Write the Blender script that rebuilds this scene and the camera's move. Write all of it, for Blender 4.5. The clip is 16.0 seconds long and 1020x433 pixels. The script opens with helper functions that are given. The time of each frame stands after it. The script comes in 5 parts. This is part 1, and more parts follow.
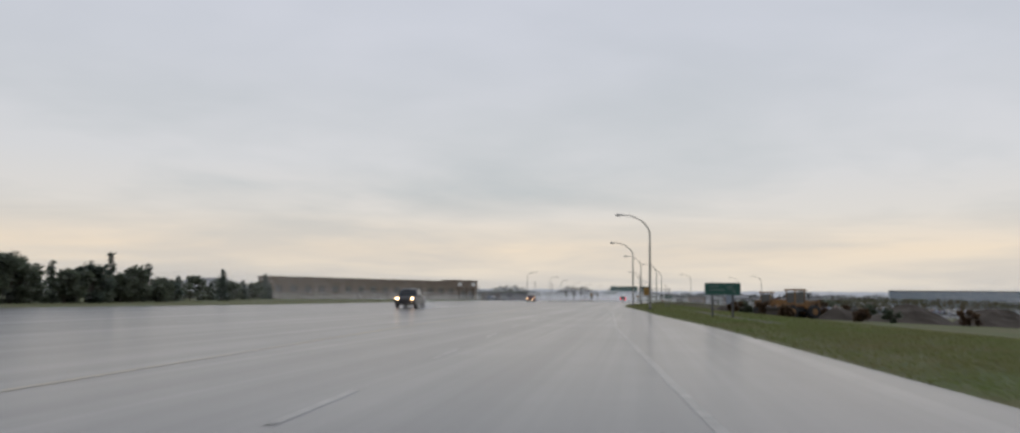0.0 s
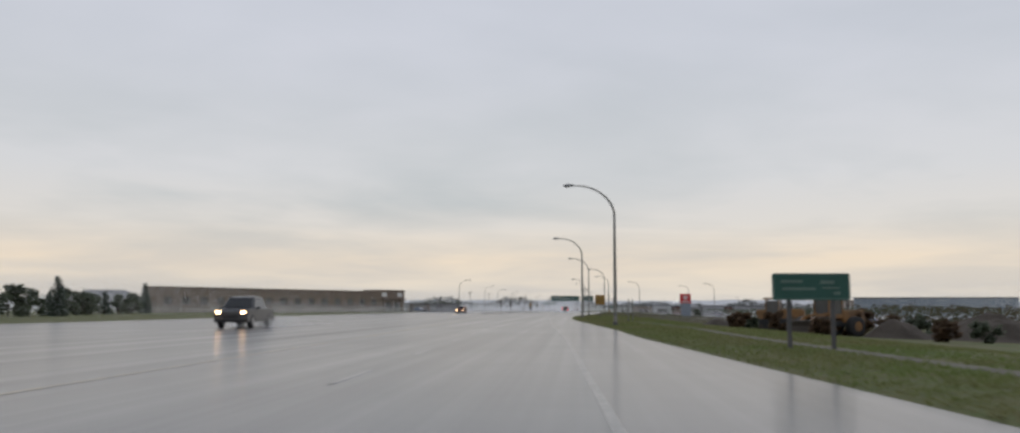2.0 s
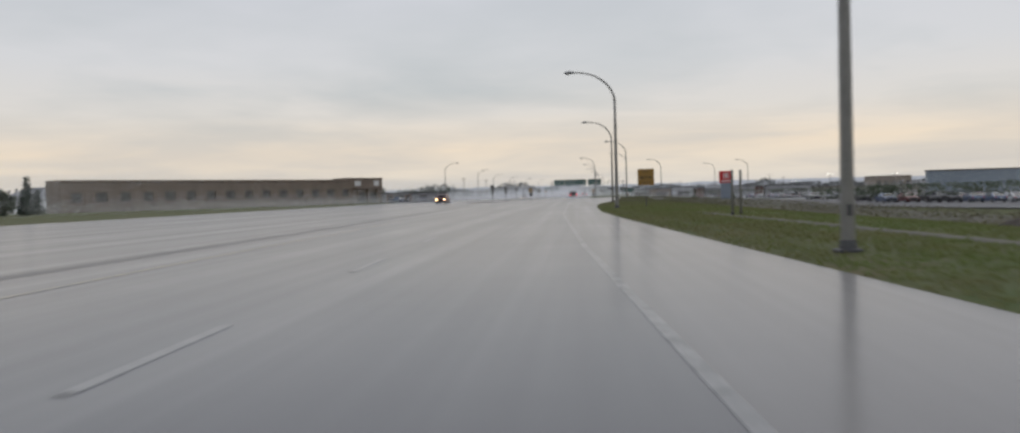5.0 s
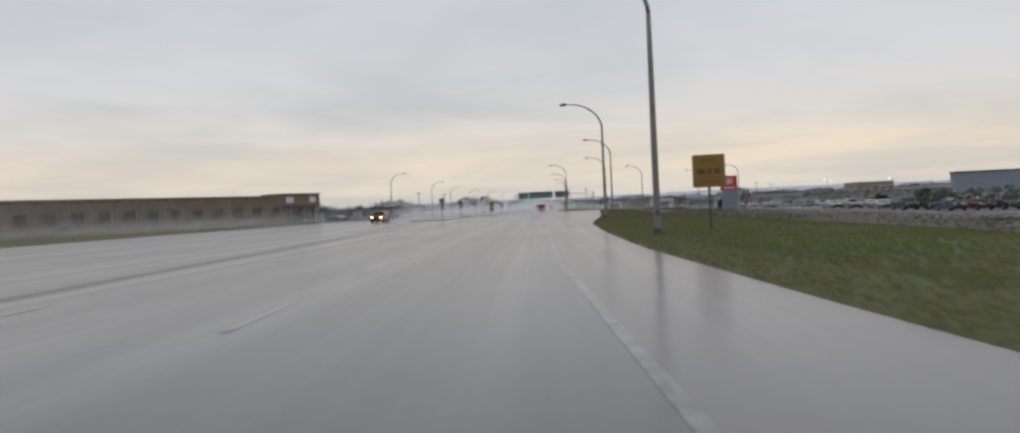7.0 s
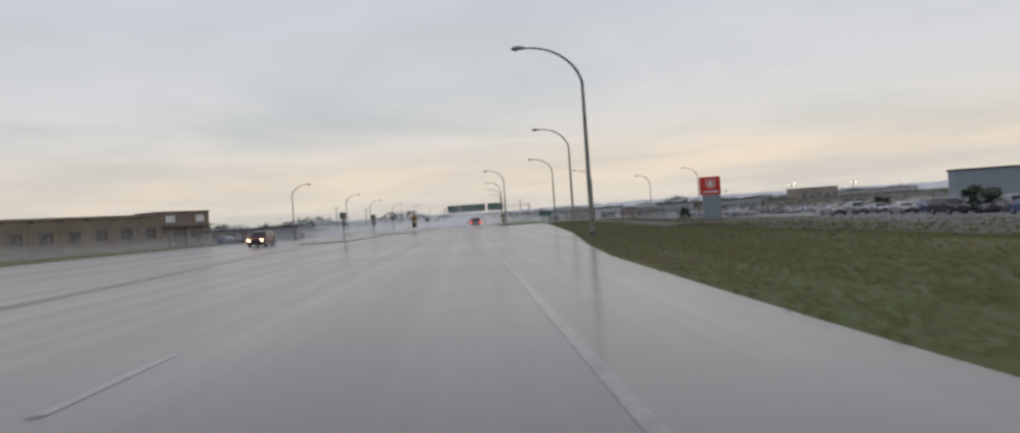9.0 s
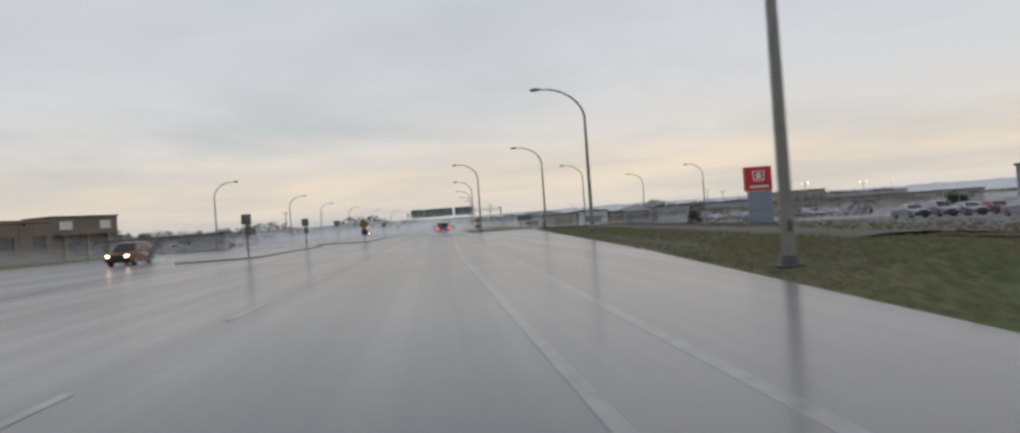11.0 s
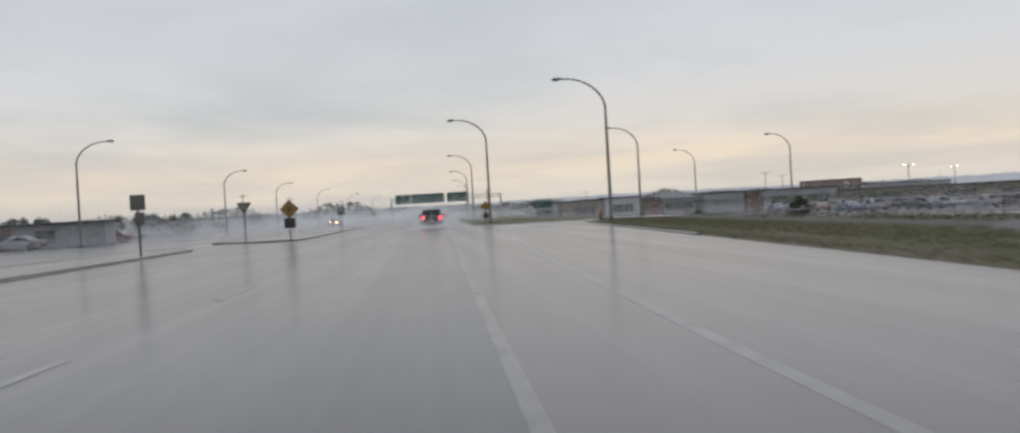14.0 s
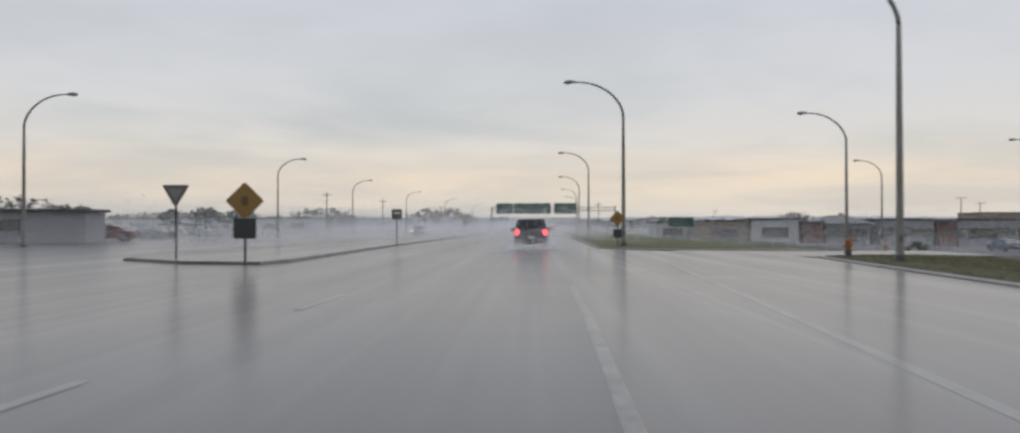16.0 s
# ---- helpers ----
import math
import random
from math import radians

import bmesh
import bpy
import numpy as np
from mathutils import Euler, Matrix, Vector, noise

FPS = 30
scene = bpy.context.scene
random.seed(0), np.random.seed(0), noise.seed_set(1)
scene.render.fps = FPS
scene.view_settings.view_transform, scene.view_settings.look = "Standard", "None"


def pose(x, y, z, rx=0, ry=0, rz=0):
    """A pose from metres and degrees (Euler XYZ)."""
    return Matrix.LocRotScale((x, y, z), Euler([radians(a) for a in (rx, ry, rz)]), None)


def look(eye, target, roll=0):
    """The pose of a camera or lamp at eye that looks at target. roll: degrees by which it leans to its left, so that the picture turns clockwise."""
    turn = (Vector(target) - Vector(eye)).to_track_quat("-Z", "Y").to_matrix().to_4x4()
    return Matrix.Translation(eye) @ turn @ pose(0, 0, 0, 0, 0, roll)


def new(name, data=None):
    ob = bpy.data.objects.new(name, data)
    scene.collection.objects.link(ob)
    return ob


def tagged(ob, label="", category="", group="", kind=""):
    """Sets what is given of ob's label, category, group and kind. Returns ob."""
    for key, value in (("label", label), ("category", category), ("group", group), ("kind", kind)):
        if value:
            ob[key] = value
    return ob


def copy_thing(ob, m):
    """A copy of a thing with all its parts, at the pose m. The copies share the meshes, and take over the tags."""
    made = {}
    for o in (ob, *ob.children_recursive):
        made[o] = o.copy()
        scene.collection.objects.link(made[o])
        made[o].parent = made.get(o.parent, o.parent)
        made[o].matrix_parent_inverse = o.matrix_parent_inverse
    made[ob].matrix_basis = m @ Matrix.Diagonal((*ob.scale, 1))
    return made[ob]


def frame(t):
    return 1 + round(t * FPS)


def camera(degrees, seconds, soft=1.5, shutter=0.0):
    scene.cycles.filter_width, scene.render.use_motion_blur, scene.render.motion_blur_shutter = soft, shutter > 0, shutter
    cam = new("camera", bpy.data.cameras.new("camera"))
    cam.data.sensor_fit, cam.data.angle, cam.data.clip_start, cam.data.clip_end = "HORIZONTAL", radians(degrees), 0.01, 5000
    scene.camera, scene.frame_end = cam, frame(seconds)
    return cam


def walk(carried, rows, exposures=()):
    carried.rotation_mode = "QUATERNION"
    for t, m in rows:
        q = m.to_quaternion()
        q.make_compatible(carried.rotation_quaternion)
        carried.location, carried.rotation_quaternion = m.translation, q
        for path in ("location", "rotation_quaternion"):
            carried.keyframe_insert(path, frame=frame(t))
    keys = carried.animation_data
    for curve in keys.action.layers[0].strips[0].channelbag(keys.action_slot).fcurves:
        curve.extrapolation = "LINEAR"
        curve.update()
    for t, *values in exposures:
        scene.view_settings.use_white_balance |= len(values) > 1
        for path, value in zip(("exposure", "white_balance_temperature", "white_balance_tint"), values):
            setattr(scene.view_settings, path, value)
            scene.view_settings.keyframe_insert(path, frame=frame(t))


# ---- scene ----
# Lens: about 61 degrees across; a phone held inside a car on a wet city highway.
cam = camera(61.4, 16.0, soft=2.4, shutter=0.4)
EYE = 1.25
# seconds, x, y, pitch, lean, yaw
PATH = [
    (0.0, 3.67, 0.00, 5.33, 0.59, 8.30),
    (0.5, 3.33, 7.74, 6.58, 1.11, 8.08),
    (1.0, 2.99, 15.32, 5.33, 1.06, 7.83),
    (1.5, 2.67, 22.65, 6.62, 0.43, 6.09),
    (2.0, 2.36, 29.87, 6.08, 0.08, 4.26),
    (2.5, 2.06, 36.89, 4.89, -0.22, 5.06),
    (3.0, 1.75, 43.98, 5.07, -0.61, 4.28),
    (3.5, 1.45, 51.24, 3.16, -1.09, 4.32),
    (4.0, 1.14, 58.77, -1.46, -1.53, 4.24),
    (4.2, 1.01, 61.84, -1.53, -1.41, 4.37),
    (6.3, -0.42, 95.58, -0.04, -2.42, 3.85),
    (6.5, -0.52, 98.71, 0.37, -2.50, 3.28),
    (6.8, -0.65, 103.37, 0.09, -2.48, 2.25),
    (7.0, -0.74, 106.44, -0.57, -2.66, 1.98),
    (7.5, -0.94, 114.05, -0.35, -3.18, 1.03),
    (8.0, -1.10, 121.56, -1.24, -3.53, 0.48),
    (8.5, -1.23, 129.05, 0.69, -3.78, -1.41),
    (9.0, -1.34, 136.41, 0.10, -3.92, -2.73),
    (9.5, -1.41, 143.59, -0.59, -3.94, -3.52),
    (9.7, -1.44, 146.45, -0.08, -4.21, -3.96),
    (11.8, -1.34, 176.78, 0.72, -3.95, -5.26),
    (12.0, -1.30, 179.74, 1.00, -3.90, -5.20),
    (12.4, -1.22, 185.66, -1.25, -4.13, -5.28),
    (13.0, -1.09, 194.29, -1.16, -4.06, -5.24),
    (13.5, -0.97, 201.51, -0.10, -3.83, -5.62),
    (13.8, -0.90, 206.01, -0.55, -3.67, -6.22),
    (14.0, -0.85, 209.03, -0.46, -3.30, -5.64),
    (14.2, -0.80, 212.03, -0.79, -2.26, -4.89),
    (14.5, -0.73, 216.45, -2.42, -1.45, -3.29),
    (14.8, -0.66, 220.84, -3.76, -0.72, -2.34),
    (15.0, -0.60, 223.81, -3.49, -0.79, -1.76),
    (15.2, -0.54, 226.77, -1.93, -0.64, -1.37),
    (15.5, -0.45, 231.13, -0.79, -0.65, -0.72),
    (15.6, -0.42, 232.56, -0.38, -0.48, -0.08),
    (16.0, -0.30, 238.16, 0.67, -0.10, 1.36),
]
walk(cam, [(t, pose(x, y, EYE, 90 + p, 0, w) @ pose(0, 0, 0, 0, 0, r)) for t, x, y, p, r, w in PATH],
     exposures=[(0.0, 0.0), (16.0, 0.0)])


# ---------------------------------------------------------------- sky and sun
def nd(tree, kind, **sockets):
    n = tree.nodes.new(kind)
    for key, val in sockets.items():
        n.inputs[key.replace("_", " ")].default_value = val
    return n


def ramp(tree, stops, mode="LINEAR"):
    n = tree.nodes.new("ShaderNodeValToRGB")
    n.color_ramp.interpolation = mode
    els = n.color_ramp.elements
    while len(els) < len(stops):
        els.new(0.5)
    for e, (p, c) in zip(els, stops):
        e.position, e.color = p, (*c, 1.0) if len(c) == 3 else c
    return n


def math_node(tree, op, a, b=None, clamp=False):
    n = tree.nodes.new("ShaderNodeMath")
    n.operation, n.use_clamp = op, clamp
    for i, v in enumerate((a, b)):
        if v is None:
            continue
        if isinstance(v, (int, float)):
            n.inputs[i].default_value = v
        else:
            tree.links.new(v, n.inputs[i])
    return n.outputs[0]


def mix_col(tree, fac, a, b, blend="MIX"):
    n = tree.nodes.new("ShaderNodeMix")
    n.data_type, n.blend_type = "RGBA", blend
    for sock, v in ((n.inputs["Factor"], fac), (n.inputs[6], a), (n.inputs[7], b)):
        if isinstance(v, (int, float)):
            sock.default_value = v
        elif isinstance(v, tuple):
            sock.default_value = (*v, 1.0) if len(v) == 3 else v
        else:
            tree.links.new(v, sock)
    return n.outputs[2]


SUN_EL, SUN_AZ = 58.0, 20.0
world = bpy.data.worlds.new("overcast_sky")
scene.world = world
world.use_nodes = True
wt = world.node_tree
wt.nodes.clear()
wout = wt.nodes.new("ShaderNodeOutputWorld")
nishita = wt.nodes.new("ShaderNodeTexSky")
nishita.sky_type, nishita.sun_disc = "NISHITA", False
nishita.sun_elevation, nishita.sun_rotation = radians(SUN_EL), radians(SUN_AZ)
nishita.dust_density = 1.0
coord = wt.nodes.new("ShaderNodeTexCoord")
sep = wt.nodes.new("ShaderNodeSeparateXYZ")
wt.links.new(coord.outputs["Generated"], sep.inputs[0])
elev = math_node(wt, "MAXIMUM", sep.outputs[2], 0.0)
# a cloud deck seen in perspective: streaks crowd together towards the horizon
flat = math_node(wt, "ADD", elev, 0.09)
deck = wt.nodes.new("ShaderNodeCombineXYZ")
wt.links.new(math_node(wt, "DIVIDE", sep.outputs[0], flat), deck.inputs[0])
wt.links.new(math_node(wt, "DIVIDE", sep.outputs[1], flat), deck.inputs[1])
big = nd(wt, "ShaderNodeTexNoise", Scale=0.42, Detail=4.0, Roughness=0.5, Distortion=0.4)
fine = nd(wt, "ShaderNodeTexNoise", Scale=1.5, Detail=6.0, Roughness=0.6, Distortion=0.3)
for n in (big, fine):
    wt.links.new(deck.outputs[0], n.inputs["Vector"])
base_sky = ramp(wt, [(0.0, (0.68, 0.655, 0.625)), (0.022, (0.78, 0.705, 0.61)), (0.055, (0.865, 0.73, 0.58)), (0.095, (0.735, 0.695, 0.65)),
                     (0.15, (0.685, 0.682, 0.69)), (0.26, (0.645, 0.658, 0.705)), (0.42, (0.61, 0.635, 0.715)), (1.0, (0.56, 0.60, 0.69))])
wt.links.new(elev, base_sky.inputs[0])
dark_sky = ramp(wt, [(0.0, (0.60, 0.58, 0.56)), (0.05, (0.70, 0.63, 0.555)), (0.12, (0.545, 0.565, 0.57)), (0.18, (0.575, 0.595, 0.61)), (0.30, (0.56, 0.585, 0.635)), (1.0, (0.47, 0.51, 0.59))])
wt.links.new(elev, dark_sky.inputs[0])
patch = math_node(wt, "ADD", math_node(wt, "MULTIPLY", big.outputs["Fac"], 0.84), math_node(wt, "MULTIPLY", fine.outputs["Fac"], 0.16))
patch = math_node(wt, "SUBTRACT", patch, math_node(wt, "MULTIPLY", sep.outputs[0], 0.03))
patch = math_node(wt, "MULTIPLY", math_node(wt, "SUBTRACT", patch, 0.43), 6.0, clamp=True)
clouds = mix_col(wt, patch, base_sky.outputs[0], dark_sky.outputs[0])
sky_bg = nd(wt, "ShaderNodeBackground", Strength=0.10)
wt.links.new(nishita.outputs[0], sky_bg.inputs[0])
cloud_bg = nd(wt, "ShaderNodeBackground", Strength=1.0)
wt.links.new(clouds, cloud_bg.inputs[0])
both = nd(wt, "ShaderNodeMixShader", Fac=0.93)
wt.links.new(sky_bg.outputs[0], both.inputs[1])
wt.links.new(cloud_bg.outputs[0], both.inputs[2])
wt.links.new(both.outputs[0], wout.inputs[0])

sun = new("sun", bpy.data.lights.new("sun", "SUN"))
sun.data.energy, sun.data.angle, sun.data.color = 0.6, radians(40), (1.0, 0.95, 0.88)
sun_way = Vector((math.sin(radians(SUN_AZ)) * math.cos(radians(SUN_EL)), math.cos(radians(SUN_AZ)) * math.cos(radians(SUN_EL)), math.sin(radians(SUN_EL))))
sun.matrix_world = look(sun_way * 300, (0, 0, 0))


# ---------------------------------------------------------------- materials
def surface(name, colour, rough=0.7, metal=0.0, vary=0.25, scale=3.0, bump=0.0, coat=0.0, second=None, stretch=(1, 1, 1), spec=0.5, each=0.0):
    """A painted, woody, stony or metal surface with grain at two scales and wear in the gloss."""
    m = bpy.data.materials.new(name)
    m.use_nodes = True
    t = m.node_tree
    b = t.nodes["Principled BSDF"]
    tc = t.nodes.new("ShaderNodeTexCoord")
    mp = nd(t, "ShaderNodeMapping", Scale=stretch)
    t.links.new(tc.outputs["Object"], mp.inputs[0])
    large = nd(t, "ShaderNodeTexNoise", Scale=scale * 0.35, Detail=4.0, Roughness=0.6)
    small = nd(t, "ShaderNodeTexNoise", Scale=scale * 6.0, Detail=3.0, Roughness=0.6)
    for n in (large, small):
        t.links.new(mp.outputs[0], n.inputs["Vector"])
    c2 = second or tuple(v * (1 - vary) for v in colour)
    f = math_node(t, "ADD", math_node(t, "MULTIPLY", large.outputs["Fac"], 0.65), math_node(t, "MULTIPLY", small.outputs["Fac"], 0.35))
    f = math_node(t, "MULTIPLY", math_node(t, "SUBTRACT", f, 0.36), 3.4, clamp=True)
    col = mix_col(t, f, colour, c2)
    if each:
        oi = t.nodes.new("ShaderNodeObjectInfo")
        hs = t.nodes.new("ShaderNodeHueSaturation")
        t.links.new(math_node(t, "ADD", math_node(t, "MULTIPLY", oi.outputs["Random"], each), 1 - each / 2), hs.inputs["Value"])
        t.links.new(col, hs.inputs["Color"])
        col = hs.outputs[0]
    t.links.new(col, b.inputs["Base Color"])
    r = math_node(t, "ADD", math_node(t, "MULTIPLY", small.outputs["Fac"], 0.2), rough - 0.1, clamp=True)
    t.links.new(r, b.inputs["Roughness"])
    b.inputs["Metallic"].default_value = metal
    b.inputs["Specular IOR Level"].default_value = spec
    b.inputs["Coat Weight"].default_value = coat
    b.inputs["Coat Roughness"].default_value = 0.08
    if bump:
        bp = nd(t, "ShaderNodeBump", Strength=bump, Distance=0.02)
        t.links.new(small.outputs["Fac"], bp.inputs["Height"])
        t.links.new(bp.outputs[0], b.inputs["Normal"])
    return m


def lamp_surface(name, colour, strength):
    m = bpy.data.materials.new(name)
    m.use_nodes = True
    b = m.node_tree.nodes["Principled BSDF"]
    b.inputs["Base Color"].default_value = (*colour, 1)
    b.inputs["Roughness"].default_value = 0.2
    b.inputs["Emission Color"].default_value = (*colour, 1)
    b.inputs["Emission Strength"].default_value = strength
    return m


def wet_asphalt(name, colour, puddle, wet, worn=None):
    """Wet asphalt: dark stone under a thin uneven film of water, with long worn wheel tracks."""
    m = bpy.data.materials.new(name)
    m.use_nodes = True
    t = m.node_tree
    b = t.nodes["Principled BSDF"]
    tc = t.nodes.new("ShaderNodeTexCoord")
    lanes = nd(t, "ShaderNodeMapping", Scale=(0.9, 0.012, 1.0))
    t.links.new(tc.outputs["Object"], lanes.inputs[0])
    track = nd(t, "ShaderNodeTexNoise", Scale=1.0, Detail=3.0, Roughness=0.55)
    t.links.new(lanes.outputs[0], track.inputs["Vector"])
    spread = nd(t, "ShaderNodeTexNoise", Scale=0.11, Detail=5.0, Roughness=0.62)
    grit = nd(t, "ShaderNodeTexNoise", Scale=55.0, Detail=2.0, Roughness=0.7)
    rain = nd(t, "ShaderNodeTexNoise", Scale=9.0, Detail=3.0, Roughness=0.65)
    for n in (spread, grit, rain):
        t.links.new(tc.outputs["Object"], n.inputs["Vector"])
    f = math_node(t, "MULTIPLY", math_node(t, "SUBTRACT", math_node(t, "ADD", math_node(t, "MULTIPLY", track.outputs["Fac"], 0.7),
                  math_node(t, "MULTIPLY", spread.outputs["Fac"], 0.3)), 0.36), 3.6, clamp=True)
    stone = mix_col(t, f, colour, tuple(v * 1.75 for v in colour))
    stone = mix_col(t, math_node(t, "MULTIPLY", grit.outputs["Fac"], 0.5), stone, tuple(v * 0.6 for v in colour))
    if worn:
        chips = nd(t, "ShaderNodeTexNoise", Scale=2.6, Detail=6.0, Roughness=0.75)
        t.links.new(tc.outputs["Object"], chips.inputs["Vector"])
        gone = math_node(t, "MULTIPLY", math_node(t, "SUBTRACT", math_node(t, "ADD", math_node(t, "MULTIPLY", chips.outputs["Fac"], 0.7),
                         math_node(t, "MULTIPLY", spread.outputs["Fac"], 0.3)), 0.44), 6.0, clamp=True)
        stone = mix_col(t, gone, stone, worn)
    t.links.new(stone, b.inputs["Base Color"])
    film = math_node(t, "ADD", math_node(t, "MULTIPLY", f, 0.26), puddle)
    t.links.new(film, b.inputs["Roughness"])
    b.inputs["Specular IOR Level"].default_value = 0.5
    b.inputs["IOR"].default_value = 1.45
    b.inputs["Coat Weight"].default_value = wet
    b.inputs["Coat IOR"].default_value = 1.33
    b.inputs["Coat Roughness"].default_value = 0.19
    h = math_node(t, "ADD", math_node(t, "MULTIPLY", rain.outputs["Fac"], 0.7), math_node(t, "MULTIPLY", grit.outputs["Fac"], 0.3))
    bp = nd(t, "ShaderNodeBump", Strength=0.05, Distance=0.02)
    t.links.new(h, bp.inputs["Height"])
    t.links.new(bp.outputs[0], b.inputs["Normal"])
    t.links.new(bp.outputs[0], b.inputs["Coat Normal"])
    return m


M = {}
M["asphalt"] = wet_asphalt("wet_asphalt", (0.064, 0.064, 0.066), 0.36, 0.64)
M["shoulder"] = wet_asphalt("wet_shoulder_asphalt", (0.098, 0.092, 0.088), 0.36, 0.62)
M["seam"] = wet_asphalt("wet_dark_seam", (0.030, 0.030, 0.032), 0.40, 0.42)
M["lot"] = wet_asphalt("wet_lot_asphalt", (0.072, 0.072, 0.076), 0.62, 0.06)
M["grass"] = surface("wet_grass", (0.070, 0.098, 0.032), 0.9, vary=0.4, scale=0.7, bump=0.0, second=(0.118, 0.100, 0.050), spec=0.25)
M["blade"] = surface("grass_blades", (0.145, 0.200, 0.058), 0.8, vary=0.3, scale=0.4, second=(0.215, 0.190, 0.098), spec=0.3)
M["dry_blade"] = surface("dry_grass_blades", (0.150, 0.168, 0.082), 0.8, vary=0.3, scale=0.4, second=(0.185, 0.155, 0.112), spec=0.3)
M["dry_grass"] = surface("wet_dry_grass", (0.098, 0.102, 0.058), 0.9, vary=0.4, scale=0.7, second=(0.150, 0.122, 0.095), spec=0.25)
M["gravel"] = surface("wet_gravel", (0.145, 0.138, 0.112), 0.9, vary=0.35, scale=3.0, bump=0.5, spec=0.2)
M["concrete"] = surface("kerb_concrete", (0.34, 0.33, 0.31), 0.6, vary=0.3, scale=2.0, bump=0.25)
M["line"] = wet_asphalt("worn_white_line", (0.165, 0.165, 0.16), 0.38, 0.62, (0.10, 0.10, 0.10))
M["yellow_line"] = wet_asphalt("worn_yellow_line", (0.17, 0.145, 0.09), 0.38, 0.62, (0.10, 0.10, 0.10))
M["steel"] = surface("galvanised_steel", (0.27, 0.265, 0.245), 0.55, metal=0.3, vary=0.3, scale=4.0)
M["dark_steel"] = surface("dark_weathered_steel", (0.10, 0.10, 0.105), 0.55, metal=0.4, vary=0.3, scale=4.0)
M["head"] = surface("lamp_head_grey", (0.27, 0.275, 0.28), 0.5, metal=0.3, scale=6.0)
M["lens"] = surface("lamp_lens", (0.32, 0.32, 0.30), 0.25, scale=6.0)
M["green"] = surface("sign_green", (0.007, 0.082, 0.066), 0.42, vary=0.25, scale=1.5)
M["white"] = surface("sign_white", (0.72, 0.72, 0.70), 0.45, vary=0.15, scale=2.0)
M["amber"] = surface("sign_amber", (0.32, 0.180, 0.034), 0.45, vary=0.22, scale=1.5)
M["yellow"] = surface("sign_yellow", (0.29, 0.17, 0.038), 0.45, vary=0.22, scale=1.5)
M["black"] = surface("sign_black", (0.02, 0.02, 0.022), 0.5, scale=3.0)
M["sign_back"] = surface("aluminium_sign_back", (0.17, 0.165, 0.155), 0.5, metal=0.35, vary=0.3, scale=2.0)
M["red"] = surface("sign_red", (0.60, 0.022, 0.026), 0.4, vary=0.2, scale=1.0)
M["pylon"] = surface("pylon_blue_grey", (0.24, 0.28, 0.33), 0.5, vary=0.18, scale=0.8)
M["brown_wall"] = surface("brown_brick_wall", (0.235, 0.185, 0.145), 0.8, vary=0.25, scale=0.8, bump=0.3)
M["tan"] = surface("tan_stucco", (0.265, 0.212, 0.168), 0.8, vary=0.2, scale=1.0)
M["parapet"] = surface("parapet_brown", (0.18, 0.14, 0.112), 0.7, vary=0.2, scale=1.0)
M["window"] = surface("dark_window_glass", (0.12, 0.118, 0.116), 0.2, vary=0.3, scale=0.6)
M["frame"] = surface("window_frame", (0.11, 0.10, 0.095), 0.5, scale=3.0)
# Lighter brown for distant blocks, the paleness of spray and haze painted in.
M["far_brown"] = surface("haze_paled_brown_cladding", (0.30, 0.25, 0.215), 0.8, vary=0.2, scale=0.8)
M["rust_wall"] = surface("rust_brown_cladding", (0.20, 0.105, 0.085), 0.75, vary=0.25, scale=1.0)
M["grey_wall"] = surface("grey_metal_wall", (0.34, 0.345, 0.36), 0.6, vary=0.2, scale=0.6)
M["blue_wall"] = surface("blue_grey_cladding", (0.25, 0.30, 0.36), 0.55, vary=0.15, scale=0.5)
M["roof_grey"] = surface("grey_shingle_roof", (0.20, 0.205, 0.215), 0.8, vary=0.25, scale=2.0, bump=0.3)
M["pale_wall"] = surface("pale_siding", (0.52, 0.53, 0.54), 0.7, vary=0.15, scale=1.2)
M["dark_roof"] = surface("dark_roof_edge", (0.07, 0.07, 0.075), 0.6, scale=1.0)
M["ochre"] = surface("ochre_pillar", (0.34, 0.19, 0.10), 0.7, scale=1.5)
M["bark"] = surface("bark", (0.075, 0.06, 0.048), 0.9, vary=0.4, scale=3.0, bump=0.6, stretch=(1, 1, 0.2))
M["conifer"] = surface("spruce_needles", (0.100, 0.132, 0.104), 0.8, vary=0.4, scale=0.6)
M["leaf"] = surface("green_leaves", (0.130, 0.158, 0.108), 0.75, vary=0.4, scale=0.6)
M["rust_leaf"] = surface("rusty_leaves", (0.135, 0.080, 0.042), 0.8, vary=0.4, scale=0.8, second=(0.085, 0.066, 0.045))
# Paler, greyer leaves for far trees: the haze is painted into their colour.
M["hazed_leaf"] = surface("far_leaves_haze", (0.135, 0.145, 0.14), 0.9, vary=0.3, scale=0.2)
# Haze over the far hills is put into a blue-grey colour and a glow.
M["hill"] = surface("far_hill_haze_glow", (0.26, 0.275, 0.31), 0.95, vary=0.22, scale=0.03)
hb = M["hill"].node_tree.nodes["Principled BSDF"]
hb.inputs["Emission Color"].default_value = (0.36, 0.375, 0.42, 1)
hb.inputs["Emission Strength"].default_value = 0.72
M["machine"] = surface("machine_yellow", (0.26, 0.125, 0.032), 0.6, vary=0.35, scale=1.2, second=(0.11, 0.068, 0.038))
